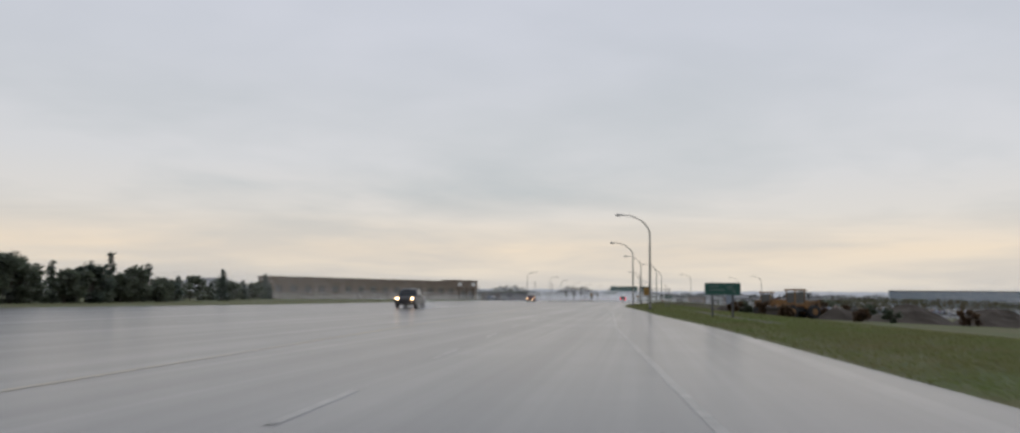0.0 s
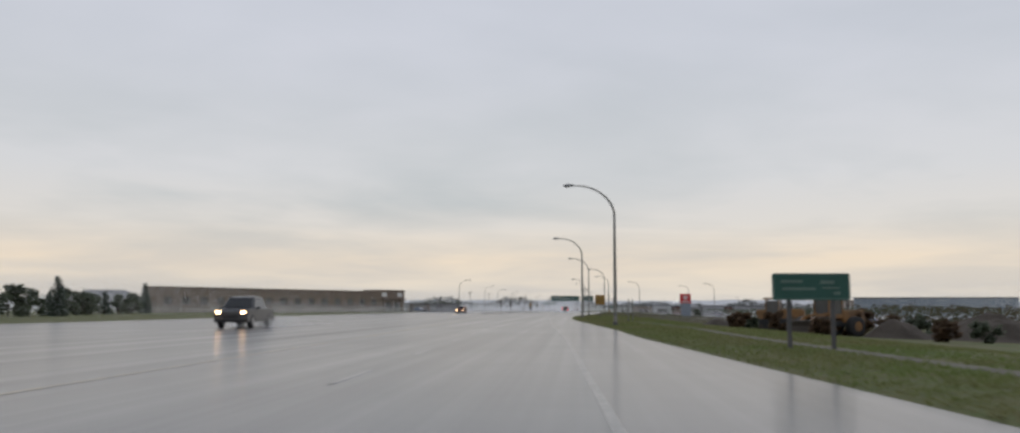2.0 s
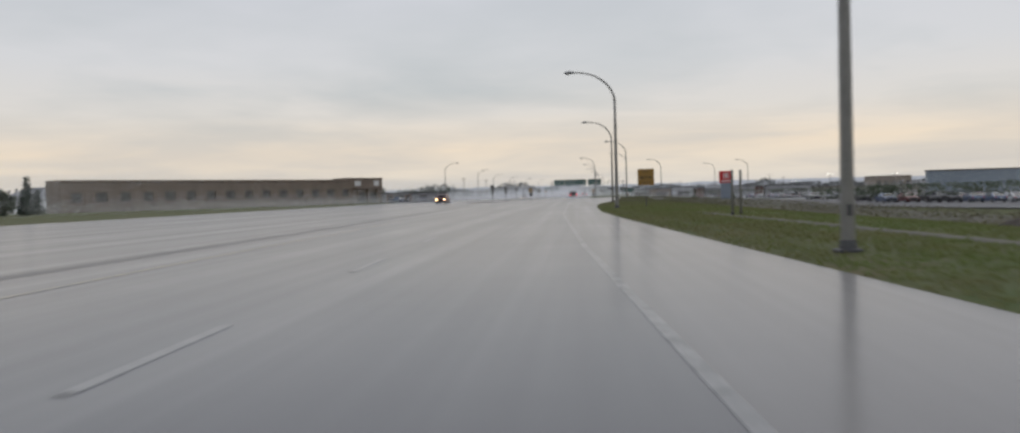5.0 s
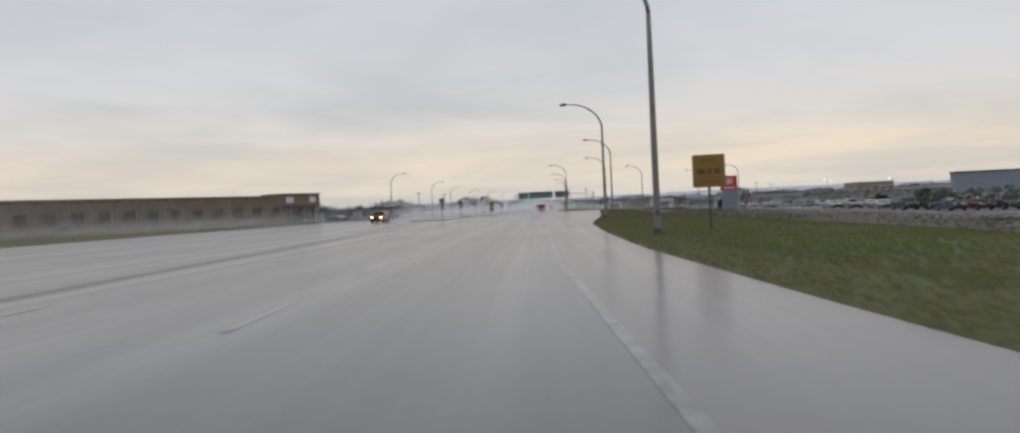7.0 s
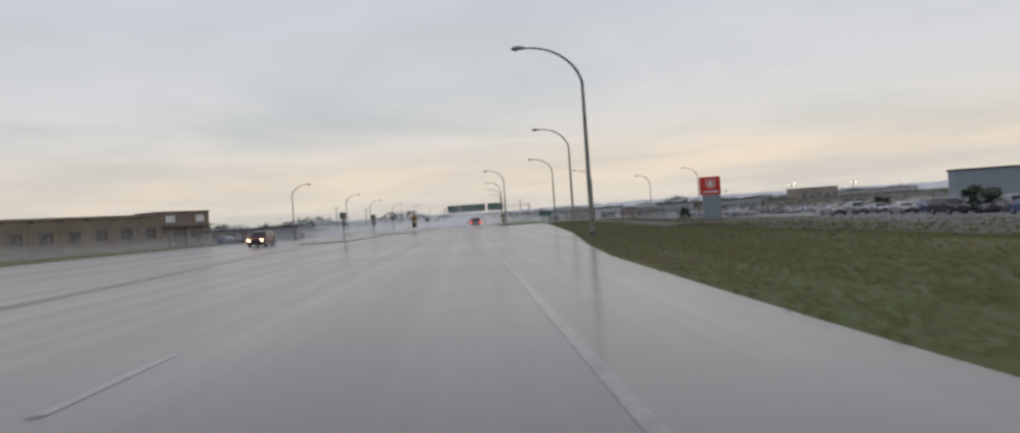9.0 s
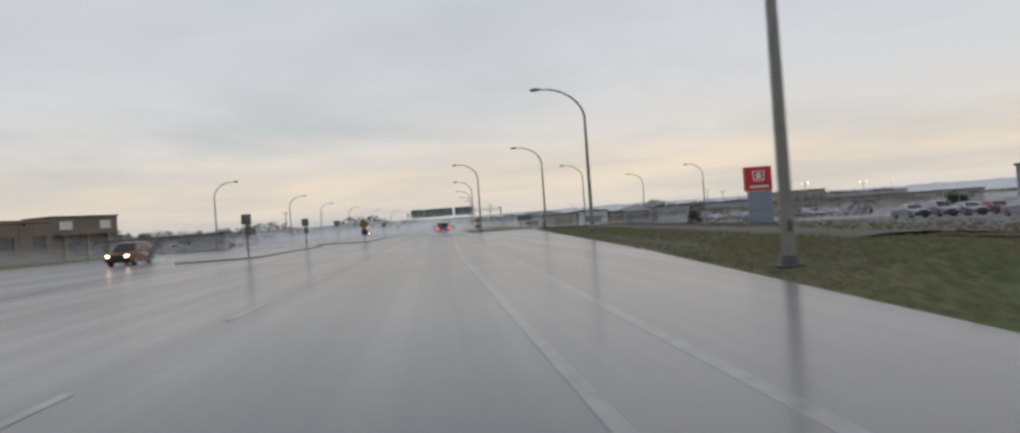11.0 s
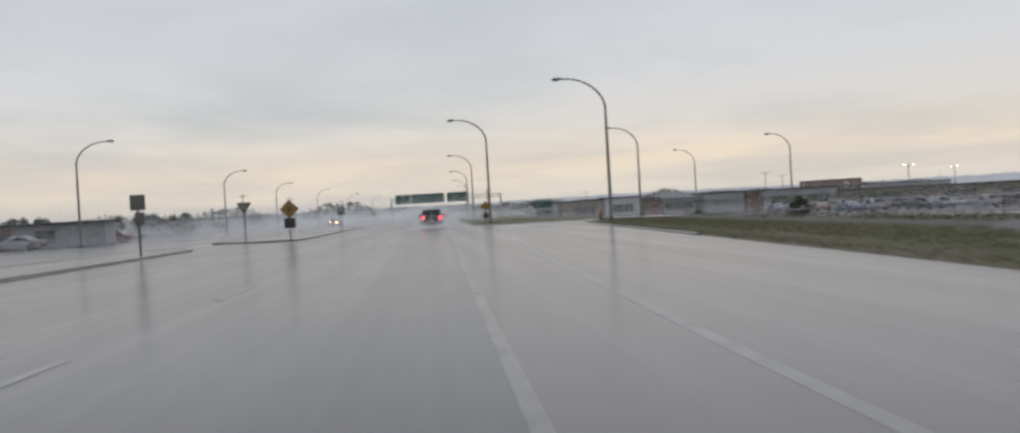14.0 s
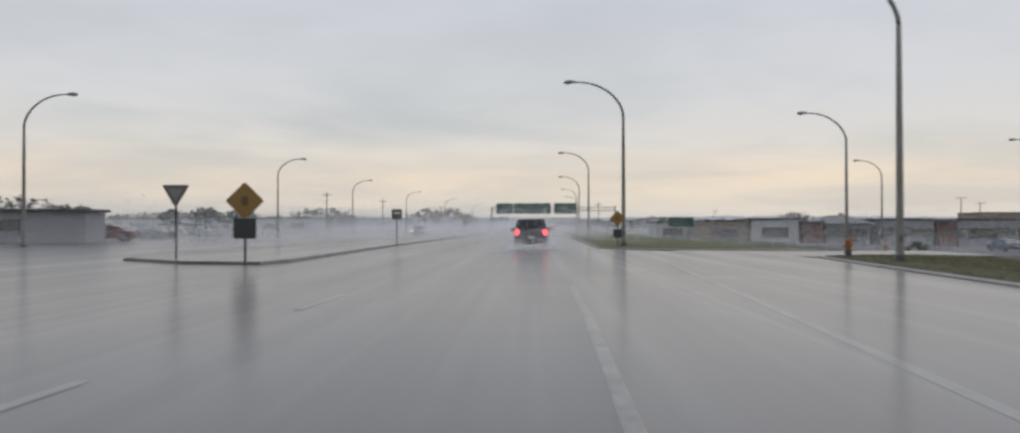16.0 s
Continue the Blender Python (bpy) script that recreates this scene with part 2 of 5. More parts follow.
M["rubber"] = surface("tyre_rubber", (0.022, 0.022, 0.024), 0.8, scale=5.0)
M["rim"] = surface("wheel_rim", (0.35, 0.35, 0.36), 0.35, metal=0.8, scale=4.0)
M["car_glass"] = surface("car_glass", (0.015, 0.017, 0.02), 0.06, scale=1.0)
# Opaque cab glass; the sky light in it is painted as grey.
M["cab_glass"] = surface("wet_skylit_cab_glass", (0.10, 0.10, 0.10), 0.15, vary=0.4, scale=3.0)
M["soil_pale"] = surface("grey_brown_soil", (0.098, 0.088, 0.072), 0.9, vary=0.35, scale=0.6, bump=0.5, second=(0.092, 0.092, 0.062), spec=0.25)
M["faded_black"] = surface("faded_black_print", (0.15, 0.092, 0.03), 0.5, vary=0.4, scale=5.0)
M["plate"] = surface("dark_plate", (0.05, 0.05, 0.052), 0.6, vary=0.25, scale=2.0)
M["dim_white"] = surface("dulled_white", (0.11, 0.18, 0.16), 0.5, vary=0.3, scale=3.0)
M["weed"] = surface("brown_weeds", (0.150, 0.124, 0.092), 0.9, vary=0.35, scale=0.5, second=(0.085, 0.092, 0.05), spec=0.2)
M["rough"] = surface("wet_rough_ground", (0.100, 0.091, 0.077), 0.85, vary=0.4, scale=0.5, bump=0.5, second=(0.078, 0.082, 0.055), spec=0.3)
M["soil"] = surface("dark_wet_soil", (0.062, 0.050, 0.040), 0.9, vary=0.35, scale=1.2, bump=0.6)
M["orange"] = surface("marker_orange", (0.38, 0.12, 0.03), 0.5, scale=3.0)
M["head_on"] = lamp_surface("headlight_on", (1.0, 0.60, 0.30), 13.0)
M["tail_on"] = lamp_surface("tail_light_on", (1.0, 0.05, 0.06), 4.5)
M["yard_on"] = lamp_surface("yard_light_on", (1.0, 0.90, 0.74), 6.0)


def let_through(m, share):
    """Thin leaves and blades pass part of the daylight on to their other side."""
    t = m.node_tree
    b = t.nodes["Principled BSDF"]
    o = t.nodes["Material Output"]
    thin = t.nodes.new("ShaderNodeBsdfTranslucent")
    t.links.new(b.inputs["Base Color"].links[0].from_socket, thin.inputs["Color"])
    both = nd(t, "ShaderNodeMixShader", Fac=share)
    t.links.new(b.outputs[0], both.inputs[1])
    t.links.new(thin.outputs[0], both.inputs[2])
    t.links.new(both.outputs[0], o.inputs["Surface"])


for name in ("blade", "dry_blade", "weed", "leaf", "conifer", "hazed_leaf", "rust_leaf"):
    let_through(M[name], 0.5)
PAINT = {k: surface("paint_" + k, c, 0.36, metal=0.25, vary=0.12, scale=1.0, coat=0.45) for k, c in dict(
    charcoal=(0.035, 0.037, 0.042), white=(0.55, 0.55, 0.55), silver=(0.33, 0.34, 0.36), blue=(0.06, 0.10, 0.20), maroon=(0.16, 0.03, 0.03), copper=(0.17, 0.055, 0.036)).items()}


# ---------------------------------------------------------------- mesh tools
def part(name, bm, material, parent=None, label="", m=None, smooth=False):
    """Links a bmesh as one mesh object, under a thing or a part of it."""
    me = bpy.data.meshes.new(name)
    bm.to_mesh(me)
    bm.free()
    for mat in material if isinstance(material, (list, tuple)) else [material]:
        me.materials.append(mat)
    if smooth:
        me.polygons.foreach_set("use_smooth", [True] * len(me.polygons))
    ob = new(name, me)
    if parent is not None:
        ob.parent = parent
    if m is not None:
        ob.matrix_basis = m
    if label:
        ob["label"] = label
    return ob


def raw(name, verts, faces, material, parent=None, label=""):
    me = bpy.data.meshes.new(name)
    me.from_pydata(verts, [], faces)
    me.materials.append(material)
    ob = new(name, me)
    if parent is not None:
        ob.parent = parent
    if label:
        ob["label"] = label
    return ob


def thing(name, label, category, m=None, group="", kind=""):
    ob = new(name)
    ob.empty_display_size = 0.2
    if m is not None:
        ob.matrix_basis = m
    return tagged(ob, label, category, group, kind)


def box(c, s, bevel=0.0, bm=None, segs=1):
    own = bmesh.new()
    bmesh.ops.create_cube(own, size=1.0, matrix=Matrix.Translation(c) @ Matrix.Diagonal((*s, 1)))
    if bevel:
        bmesh.ops.bevel(own, geom=own.edges[:], offset=bevel, segments=segs, affect="EDGES", profile=0.6)
    return merge(bm, own)


def merge(bm, own):
    if bm is None:
        return own
    me = bpy.data.meshes.new("tmp")
    own.to_mesh(me)
    own.free()
    bm.from_mesh(me)
    bpy.data.meshes.remove(me)
    return bm


def tube(path, radii, sides=10, bm=None, squash=1.0):
    """A round bar that follows a path, with its own radius at each point."""
    bm = bm or bmesh.new()
    rings = []
    path = [Vector(p) for p in path]
    ref = Vector((0, 1, 0))
    for i, p in enumerate(path):
        d = (path[min(i + 1, len(path) - 1)] - path[max(i - 1, 0)]).normalized()
        a = ref if abs(d.dot(ref)) < 0.95 else Vector((1, 0, 0))
        u = d.cross(a).normalized()
        v = d.cross(u).normalized() * squash
        r = radii[i] if isinstance(radii, (list, tuple)) else radii
        rings.append([bm.verts.new(p + (u * math.cos(k) + v * math.sin(k)) * r) for k in (2 * math.pi * j / sides for j in range(sides))])
    for a, b in zip(rings, rings[1:]):
        for j in range(sides):
            bm.faces.new((a[j], a[(j + 1) % sides], b[(j + 1) % sides], b[j]))
    bm.faces.new(rings[0][::-1])
    bm.faces.new(rings[-1])
    return bm


def slab(outline, depth, bevel=0.0, bm=None):
    """A plate in the xz plane from an outline of (x, z), with its front at y = 0 and its back at y = depth."""
    own = bmesh.new()
    front = [own.verts.new((x, 0, z)) for x, z in outline]
    back = [own.verts.new((x, depth, z)) for x, z in outline]
    own.faces.new(front)
    own.faces.new(back[::-1])
    n = len(outline)
    for i in range(n):
        own.faces.new((front[i], back[i], back[(i + 1) % n], front[(i + 1) % n]))
    bmesh.ops.recalc_face_normals(own, faces=own.faces[:])
    if bevel:
        bmesh.ops.bevel(own, geom=own.edges[:], offset=bevel, segments=1, affect="EDGES")
    return merge(bm, own)


def rounded(w, h, r, cx=0.0, cz=0.0, n=4):
    pts = []
    for sx, sz, a0 in ((1, -1, -90), (1, 1, 0), (-1, 1, 90), (-1, -1, 180)):
        for k in range(n + 1):
            a = radians(a0 + 90 * k / n)
            pts.append((cx + sx * (w / 2 - r) + r * math.cos(a), cz + sz * (h / 2 - r) + r * math.sin(a)))
    return pts


def curve_x(points, y):
    return float(np.interp(y, [p[1] for p in points], [p[0] for p in points]))


# ---------------------------------------------------------------- the lie of the land
EDGE = [(11, -80), (8.4, 0), (8.0, 14), (7.1, 38), (6.1, 52), (5.1, 67), (4.7, 80), (3.8, 95), (2.6, 115), (2.0, 130), (2.1, 145), (2.5, 160), (3.2, 170),
        (5.3, 192), (6.7, 212), (7.9, 229), (9.6, 257), (10.9, 272), (8.6, 279), (3.4, 286), (4.3, 340), (6.0, 400), (9, 500), (16, 700), (60, 1500), (140, 3000)]
WEST = [(-46, -80), (-44, 60), (-40, 100), (-42, 200), (-44, 300), (-40, 400), (-34, 500), (-24, 700), (20, 1500), (100, 3000)]


def edge(y):
    return curve_x(EDGE, y)


def street(y):
    """1 inside the mouth of the side street, 0 outside."""
    return max(0.0, min(1.0, (y - 271.5) / 2.0)) * max(0.0, min(1.0, (287.0 - y) / 2.5))


FALL = [(0.25, 0.03), (1.2, 0.085), (3, 0.10), (8, -0.02), (15, -0.55), (40, -1.5), (75, -2.3), (150, -2.2), (400, -1.5), (2500, 0.0)]


def land(x, y):
    """Height of the ground at a place."""
    d = x - edge(y)
    if d < 0.25:
        return -0.06
    z = float(np.interp(d, [a for a, _ in FALL], [b for _, b in FALL]))
    s = street(y)
    if d < 12:
        z = z * (1 - s) - 0.06 * s
    return z


rows_y = sorted(set([-80, -40] + list(np.arange(-20, 330, 4.0)) + [265, 269, 271.5, 272.5, 273.5, 284.5, 285.7, 287] + list(np.arange(330, 520, 12.0)) + [540, 600, 700, 850, 1100, 1500, 2100, 3000]))
verts, faces, cols = [], [], 0
for y in rows_y:
    e = edge(y)
    xs = [-2500, -900, -350, -180, -110, -75, -55, curve_x(WEST, y) - 1, curve_x(WEST, y) + 1, -20, -8, e - 0.6, e + 0.0, e + 0.26] + \
         [e + d for d in (1.2, 3, 5.5, 8, 11, 15, 20, 28, 40, 55, 75, 105, 150, 250, 400, 900, 2500)]
    cols = len(xs)
    for i, x in enumerate(xs):
        z = land(x, y)
        if i < 8:
            z = 0.02
        if x > e + 1:
            z += 0.10 * noise.noise(Vector((x * 0.25, y * 0.25, 0))) * (1 if e + 7 < x < 60 else 0)
        verts.append((x, y, z))
for j in range(len(rows_y) - 1):
    for i in range(cols - 1):
        a = j * cols + i
        faces.append((a, a + 1, a + cols + 1, a + cols))
ground = raw("ground", verts, faces, M["grass"])
tagged(ground, "rough wet green verge grass falling away from the road", "ground", kind="structure")


def ribbon(name, left, right, ys, z, material, label, category, kind="structure", across=1, thick=0.0):
    """A strip of paving between two edge functions of y."""
    v, f = [], []
    for y in ys:
        a, b = left(y), right(y)
        for k in range(across + 1):
            x = a + (b - a) * k / across
            v.append((x, y, z(x, y)))
    n = across + 1
    for j in range(len(ys) - 1):
        for k in range(across):
            a = j * n + k
            f.append((a, a + 1, a + n + 1, a + n))
    ob = raw(name, v, f, material)
    return tagged(ob, label, category, kind=kind) if category else ob


road_y = [y for y in rows_y]
road = ribbon("road", lambda y: curve_x(WEST, y), lambda y: edge(y) + 0.05, road_y, lambda x, y: 0.0, M["asphalt"],
              "wide rain-soaked grey asphalt highway reflecting the overcast sky", "road", across=6)
verts, faces = [], []
side_x = [7.0 + 2.5 * k for k in range(40)]
for x in side_x:
    for y in (273.6 - 1.2 * min(1, max(0, (x - 12) / 6)), 276, 280, 285.2 - 3.5 * min(1.0, max(0.0, (x - 4) / 10))):
        verts.append((x, y, max(land(x, y), -0.06) * 0 + (land(x, 276) if x > edge(276) + 12 else -0.06) + 0.065))
for i in range(len(side_x) - 1):
    for k in range(3):
        a = i * 4 + k
        faces.append((a, a + 4, a + 5, a + 1))
side = raw("road", verts, faces, M["asphalt"])
tagged(side, "wet asphalt side street opening off the highway", "road", kind="structure")

verts, faces = [], []
verge_y = [188 + 4 * k for k in range(21)] + [271]
for y in verge_y:
    for d in (0.02, 0.27, 1.2, 2.4, 4.0, 5.6):
        d = min(d, 0.3 + (y - 186) * 0.35)
        verts.append((edge(y) + d, y, (land(edge(y) + d, y) if d > 0.2 else -0.035) + 0.018 * min(1.0, 0.3 + d)))
for j in range(len(verge_y) - 1):
    for k in range(5):
        a = j * 6 + k
        faces.append((a, a + 1, a + 7, a + 6))
tagged(raw("worn_verge", verts, faces, M["dry_grass"]), "olive-brown worn grass beside the road", "verge", kind="structure")
path_y = [42 + 3 * k for k in range(27)]
ribbon("pavement", lambda y: edge(y) + 3.8 - 0.6 * math.sin(y * 0.05), lambda y: edge(y) + 4.6 - 0.6 * math.sin(y * 0.05), path_y, lambda x, y: land(x, y) + 0.012,
       M["gravel"], "narrow pale gravel footpath through the verge grass", "footpath")
ribbon("bare_soil", lambda y: edge(y) + float(np.interp(y, [150, 185], [13, 7.5])) + 2 * noise.noise(Vector((y * 0.07, 0, 0))), lambda y: 27.5, [96 + 4 * k for k in range(24)], lambda x, y: land(x, y) + 0.07 + 0.05 * noise.noise(Vector((x * 0.3, y * 0.3, 4))),
       M["soil_pale"], "strip of bare grey-brown soil between verge and lot", "bare soil", across=8)
def rough_z(x, y):
    return land(x, y) + min(0.11, -0.06 + 0.12 * (x - edge(y) - 5.0)) + 0.04 * noise.noise(Vector((x * 0.4, y * 0.4, 9)))


ribbon("rough_ground", lambda y: edge(y) + 5.2 + 0.9 * noise.noise(Vector((y * 0.15, 7, 0))), lambda y: 27.5, [189 + 3 * k for k in range(28)],
       rough_z, M["rough"], "wet grey-brown rough ground between the verge and the dealer lot", "rough ground", across=14)
ribbon("pavement", lambda y: np.interp(y, [227, 247], [11.0, 30.0]), lambda y: np.interp(y, [227, 247], [13.6, 34.0]), [227 + 0.5 * k for k in range(41)], lambda x, y: rough_z(x, y) + 0.03,
       M["lot"], "narrow wet pale lane slanting down to the dealer lot", "lane", across=6)
ribbon("pavement", lambda y: 27.0, lambda y: 120.0, [165 + 8 * k for k in range(13)], lambda x, y: land(x, y) + 0.07,
       M["lot"], "wet asphalt car dealer parking lot below the road", "parking lot", across=10)
ribbon("pavement", lambda y: 27.0, lambda y: 150.0, [290 + 10 * k for k in range(20)], lambda x, y: land(x, y) + 0.07,
       M["lot"], "wet asphalt yard beyond the side street", "parking lot", across=10)


# kerbs along the right edge
def kerb(name, pts, w=0.16, h=0.07, label="low wet concrete kerb along the road edge"):
    v, f = [], []
    n = len(pts)
    for i, (x, y) in enumerate(pts):
        d = (Vector(pts[min(i + 1, n - 1)]) - Vector(pts[max(i - 1, 0)])).normalized()
        s = Vector((d.y, -d.x))
        for o, z in ((0, -0.05), (0.0, h - 0.03), (0.035, h), (w, h), (w, -0.05)):
            v.append((x + s.x * o, y + s.y * o, z))
    for i in range(n - 1):
        for k in range(4):
            a = i * 5 + k
            f.append((a, a + 5, a + 6, a + 1))
    return tagged(raw(name, v, f, M["concrete"]), label, "kerb", kind="structure")


kerb("kerb", [(edge(y) + 0.03, y) for y in np.arange(238, 271, 3.0)] + [(11.0, 272.0), (11.5, 273.2), (12.6, 273.9), (14.2, 274.1), (18, 273.0), (30, 272.4)])
kerb("kerb", [(16, 281.5), (13, 281.9), (9.5, 282.6), (6, 284), (4.1, 285.6), (3.5, 288)] + [(edge(y) + 0.03, y) for y in np.arange(292, 520, 6.0)])

# painted lines
MAIN = [(4.9, -10), (4.5, 8), (2.9, 36), (2.0, 66), (0.6, 95), (-0.35, 126), (-0.4, 160), (-0.5, 200), (0.0, 230), (0.5, 250), (1.0, 300), (2.4, 400), (6, 520)]
TURN = [(0.6, 162), (1.0, 190), (1.6, 215), (2.3, 235), (3.5, 253), (4.6, 272)]


def line(points, y0, y1, w, dash=0.0, gap=0.0, off=0.0, material=None, label=""):
    v, f = [], []
    y = y0
    while y < y1:
        e = min(y1, y + (dash or 6.0))
        steps = max(1, int((e - y) / 2.0))
        for k in range(steps):
            a, b = y + (e - y) * k / steps, y + (e - y) * (k + 1) / steps
            xa, xb = curve_x(points, a) + off, curve_x(points, b) + off
            i = len(v)
            for x, q in ((xa, a), (xb, b)):
                v += [(x - w / 2 - 0.015, q, 0.002), (x - w / 2, q, 0.009), (x + w / 2, q, 0.009), (x + w / 2 + 0.015, q, 0.002)]
            f += [(i, i + 1, i + 5, i + 4), (i + 1, i + 2, i + 6, i + 5), (i + 2, i + 3, i + 7, i + 6)]
        y = e + gap
    return tagged(raw("road_marking", v, f, material or M["line"]), label, "road marking", kind="structure")


ribbon("pavement", lambda y: curve_x(MAIN, y) + 0.07, lambda y: edge(y) + 0.02, [-20 + 4 * k for k in range(71)], lambda x, y: 0.004, M["shoulder"],
       "paler worn wet asphalt shoulder beside the lane", "road shoulder")
SEAM = [(-9.5, 60), (-10.2, 110), (-11.3, 145), (-12.4, 165), (-15.4, 206), (-16.2, 221)]
ribbon("pavement", lambda y: curve_x(SEAM, y) - 0.3, lambda y: curve_x(SEAM, y) + 0.3, [60 + 3.5 * k for k in range(47)], lambda x, y: 0.004, M["seam"],
       "dark tarred seam running to the median nose", "road seam")

line(MAIN, -10, 256, 0.12, label="long faded white lane line on wet asphalt")
line(TURN, 164, 274, 0.15, label="faded white line of a turning lane")
line(MAIN, 286, 520, 0.12, 3.0, 6.0, label="dashed white lane line on wet asphalt")
line(MAIN, -10, 520, 0.12, 3.0, 6.0, off=-4.3, label="dashed white lane line on wet asphalt")
line(MAIN, -10, 120, 0.14, off=-8.6, material=M["yellow_line"], label="faded yellow line beside the oncoming lanes")
line(MAIN, -10, 225, 0.12, 3.0, 6.0, off=-19.0, label="dashed white line of the oncoming lanes")


# raised medians
def island(outline, label):
    t = thing("median_island", label, "traffic island")
    bm = bmesh.new()
    low = [bm.verts.new((x, y, -0.03)) for x, y in outline]
    cx, cy = sum(p[0] for p in outline) / len(outline), sum(p[1] for p in outline) / len(outline)
    lip = [bm.verts.new((x + (cx - x) * 0.004, y + (cy - y) * 0.002, 0.10)) for x, y in outline]
    n = len(outline)
    inn = []
    for i, (x, y) in enumerate(outline):
        a, b = Vector(outline[i - 1]), Vector(outline[(i + 1) % n])
        d = (b - a).normalized()
        inn.append(bm.verts.new((x - d.y * 0.25, y + d.x * 0.25, 0.11)))
    for a, b in ((low, lip), (lip, inn)):
        for i in range(n):
            bm.faces.new((a[i], a[(i + 1) % n], b[(i + 1) % n], b[i]))
    bmesh.ops.recalc_face_normals(bm, faces=bm.faces[:])
    part("kerb", bm, M["concrete"], t, "wet concrete kerb")
    bm = bmesh.new()
    bm.faces.new([bm.verts.new((x + (cx - x) * 0.001, y, 0.096)) for x, y in outline])
    part("infill", bm, M["shoulder"], t, "wet worn concrete infill")
    return t


island([(-14.0, 222), (-13.2, 224), (-13.0, 245), (-13.2, 256), (-14.2, 259.5), (-15.8, 259.5), (-17.2, 256), (-18.2, 245), (-19.0, 226), (-18.2, 222)][::1],
       "kerbed concrete median island carrying two road signs")
island([(-9.2, 266.2), (-8.8, 268), (-9.0, 290), (-8.6, 330), (-7.5, 400), (-3, 520), (-5, 520), (-10.5, 400), (-13.0, 330), (-14.8, 285), (-16.0, 272.5), (-15.6, 270), (-12, 266.8)],
       "long kerbed median island with warning signs at its nose")


# ---------------------------------------------------------------- street lamps
LAMP_H, LAMP_ARM = 9.78, 3.4


def street_lamp(m):
    t = thing("street_lamp", "tall grey steel street lamp with a curved arm beside the road", "street lamp", m, "street lamps along the highway")
    bm = tube([(0, 0, -0.3), (0, 0, 0.02), (0, 0, 3.0), (0, 0, 6.0), (0, 0, LAMP_H - 2.05)], [0.125, 0.125, 0.112, 0.096, 0.082], 12)
    part("pole", bm, M["steel"], t, smooth=True)
    bm = box((0, 0, 0.03), (0.42, 0.42, 0.06), 0.01)
    tube([(0, 0, 0.05), (0, 0, 0.22)], [0.17, 0.14], 12, bm)
    part("base_plate", bm, M["dark_steel"], t)
    arm, r = [], []
    for k in range(13):
        a = radians(90 * k / 12)
        arm.append((-(LAMP_ARM - 0.72) * (1 - math.cos(a)), 0, LAMP_H - 2.05 + 2.03 * math.sin(a) ** 1.12))
        r.append(0.082 - 0.035 * k / 12)
    arm.append((-LAMP_ARM + 0.62, 0, LAMP_H - 0.02))
    r.append(0.045)
    part("arm", tube(arm, r, 10), M["steel"], t, smooth=True)
    h = LAMP_H
    bm = tube([(-LAMP_ARM + 0.66, 0, h - 0.02), (-LAMP_ARM + 0.52, 0, h), (-LAMP_ARM + 0.25, 0, h + 0.01), (-LAMP_ARM - 0.05, 0, h - 0.02), (-LAMP_ARM - 0.16, 0, h - 0.05)],
              [0.045, 0.075, 0.12, 0.10, 0.03], 10)
    lampm = part("luminaire", bm, M["head"], t, "grey cobra-head luminaire, unlit", smooth=True)
    bm = bmesh.new()
    bmesh.ops.create_uvsphere(bm, u_segments=10, v_segments=6, radius=1.0, matrix=Matrix.Translation((-LAMP_ARM + 0.1, 0, h - 0.09)) @ Matrix.Diagonal((0.18, 0.09, 0.06, 1)))
    part("lens", bm, M["lens"], lampm, smooth=True)
    part("hand_hole_cover", box((0, -0.118, 0.75), (0.09, 0.03, 0.2), 0.008), M["dark_steel"], t)
    return t


RIGHT = [(5.2, 90.1), (3.36, 136.6), (4.9, 180.1), (9.06, 221.9), (11.72, 266.4), (5.24, 289.4), (6.5, 338.7), (8.2, 388), (10.4, 438), (13.5, 488)]
FAR_RIGHT = [(22.66, 301.1), (48.9, 321.4), (43.8, 347)]
LEFT = [(-32.8, 292.5), (-29.4, 336.5), (-28, 371.5), (-25.5, 412), (-22, 455), (-18, 500)]
first_lamp = street_lamp(pose(*RIGHT[0], land(*RIGHT[0])))
for x, y in RIGHT[1:] + FAR_RIGHT:
    copy_thing(first_lamp, pose(x, y, land(x, y) if y < 295 else max(land(x, y), -0.3), 0, 0, random.uniform(-4, 4)))
for k, (x, y) in enumerate(LEFT):
    size = (1.0, 0.93, 0.87, 0.85, 0.84, 0.84)[k]
    copy_thing(first_lamp, pose(x, y, 0.0, 0, 0, 180 + random.uniform(-4, 4)) @ Matrix.Diagonal((size, size, size, 1)))


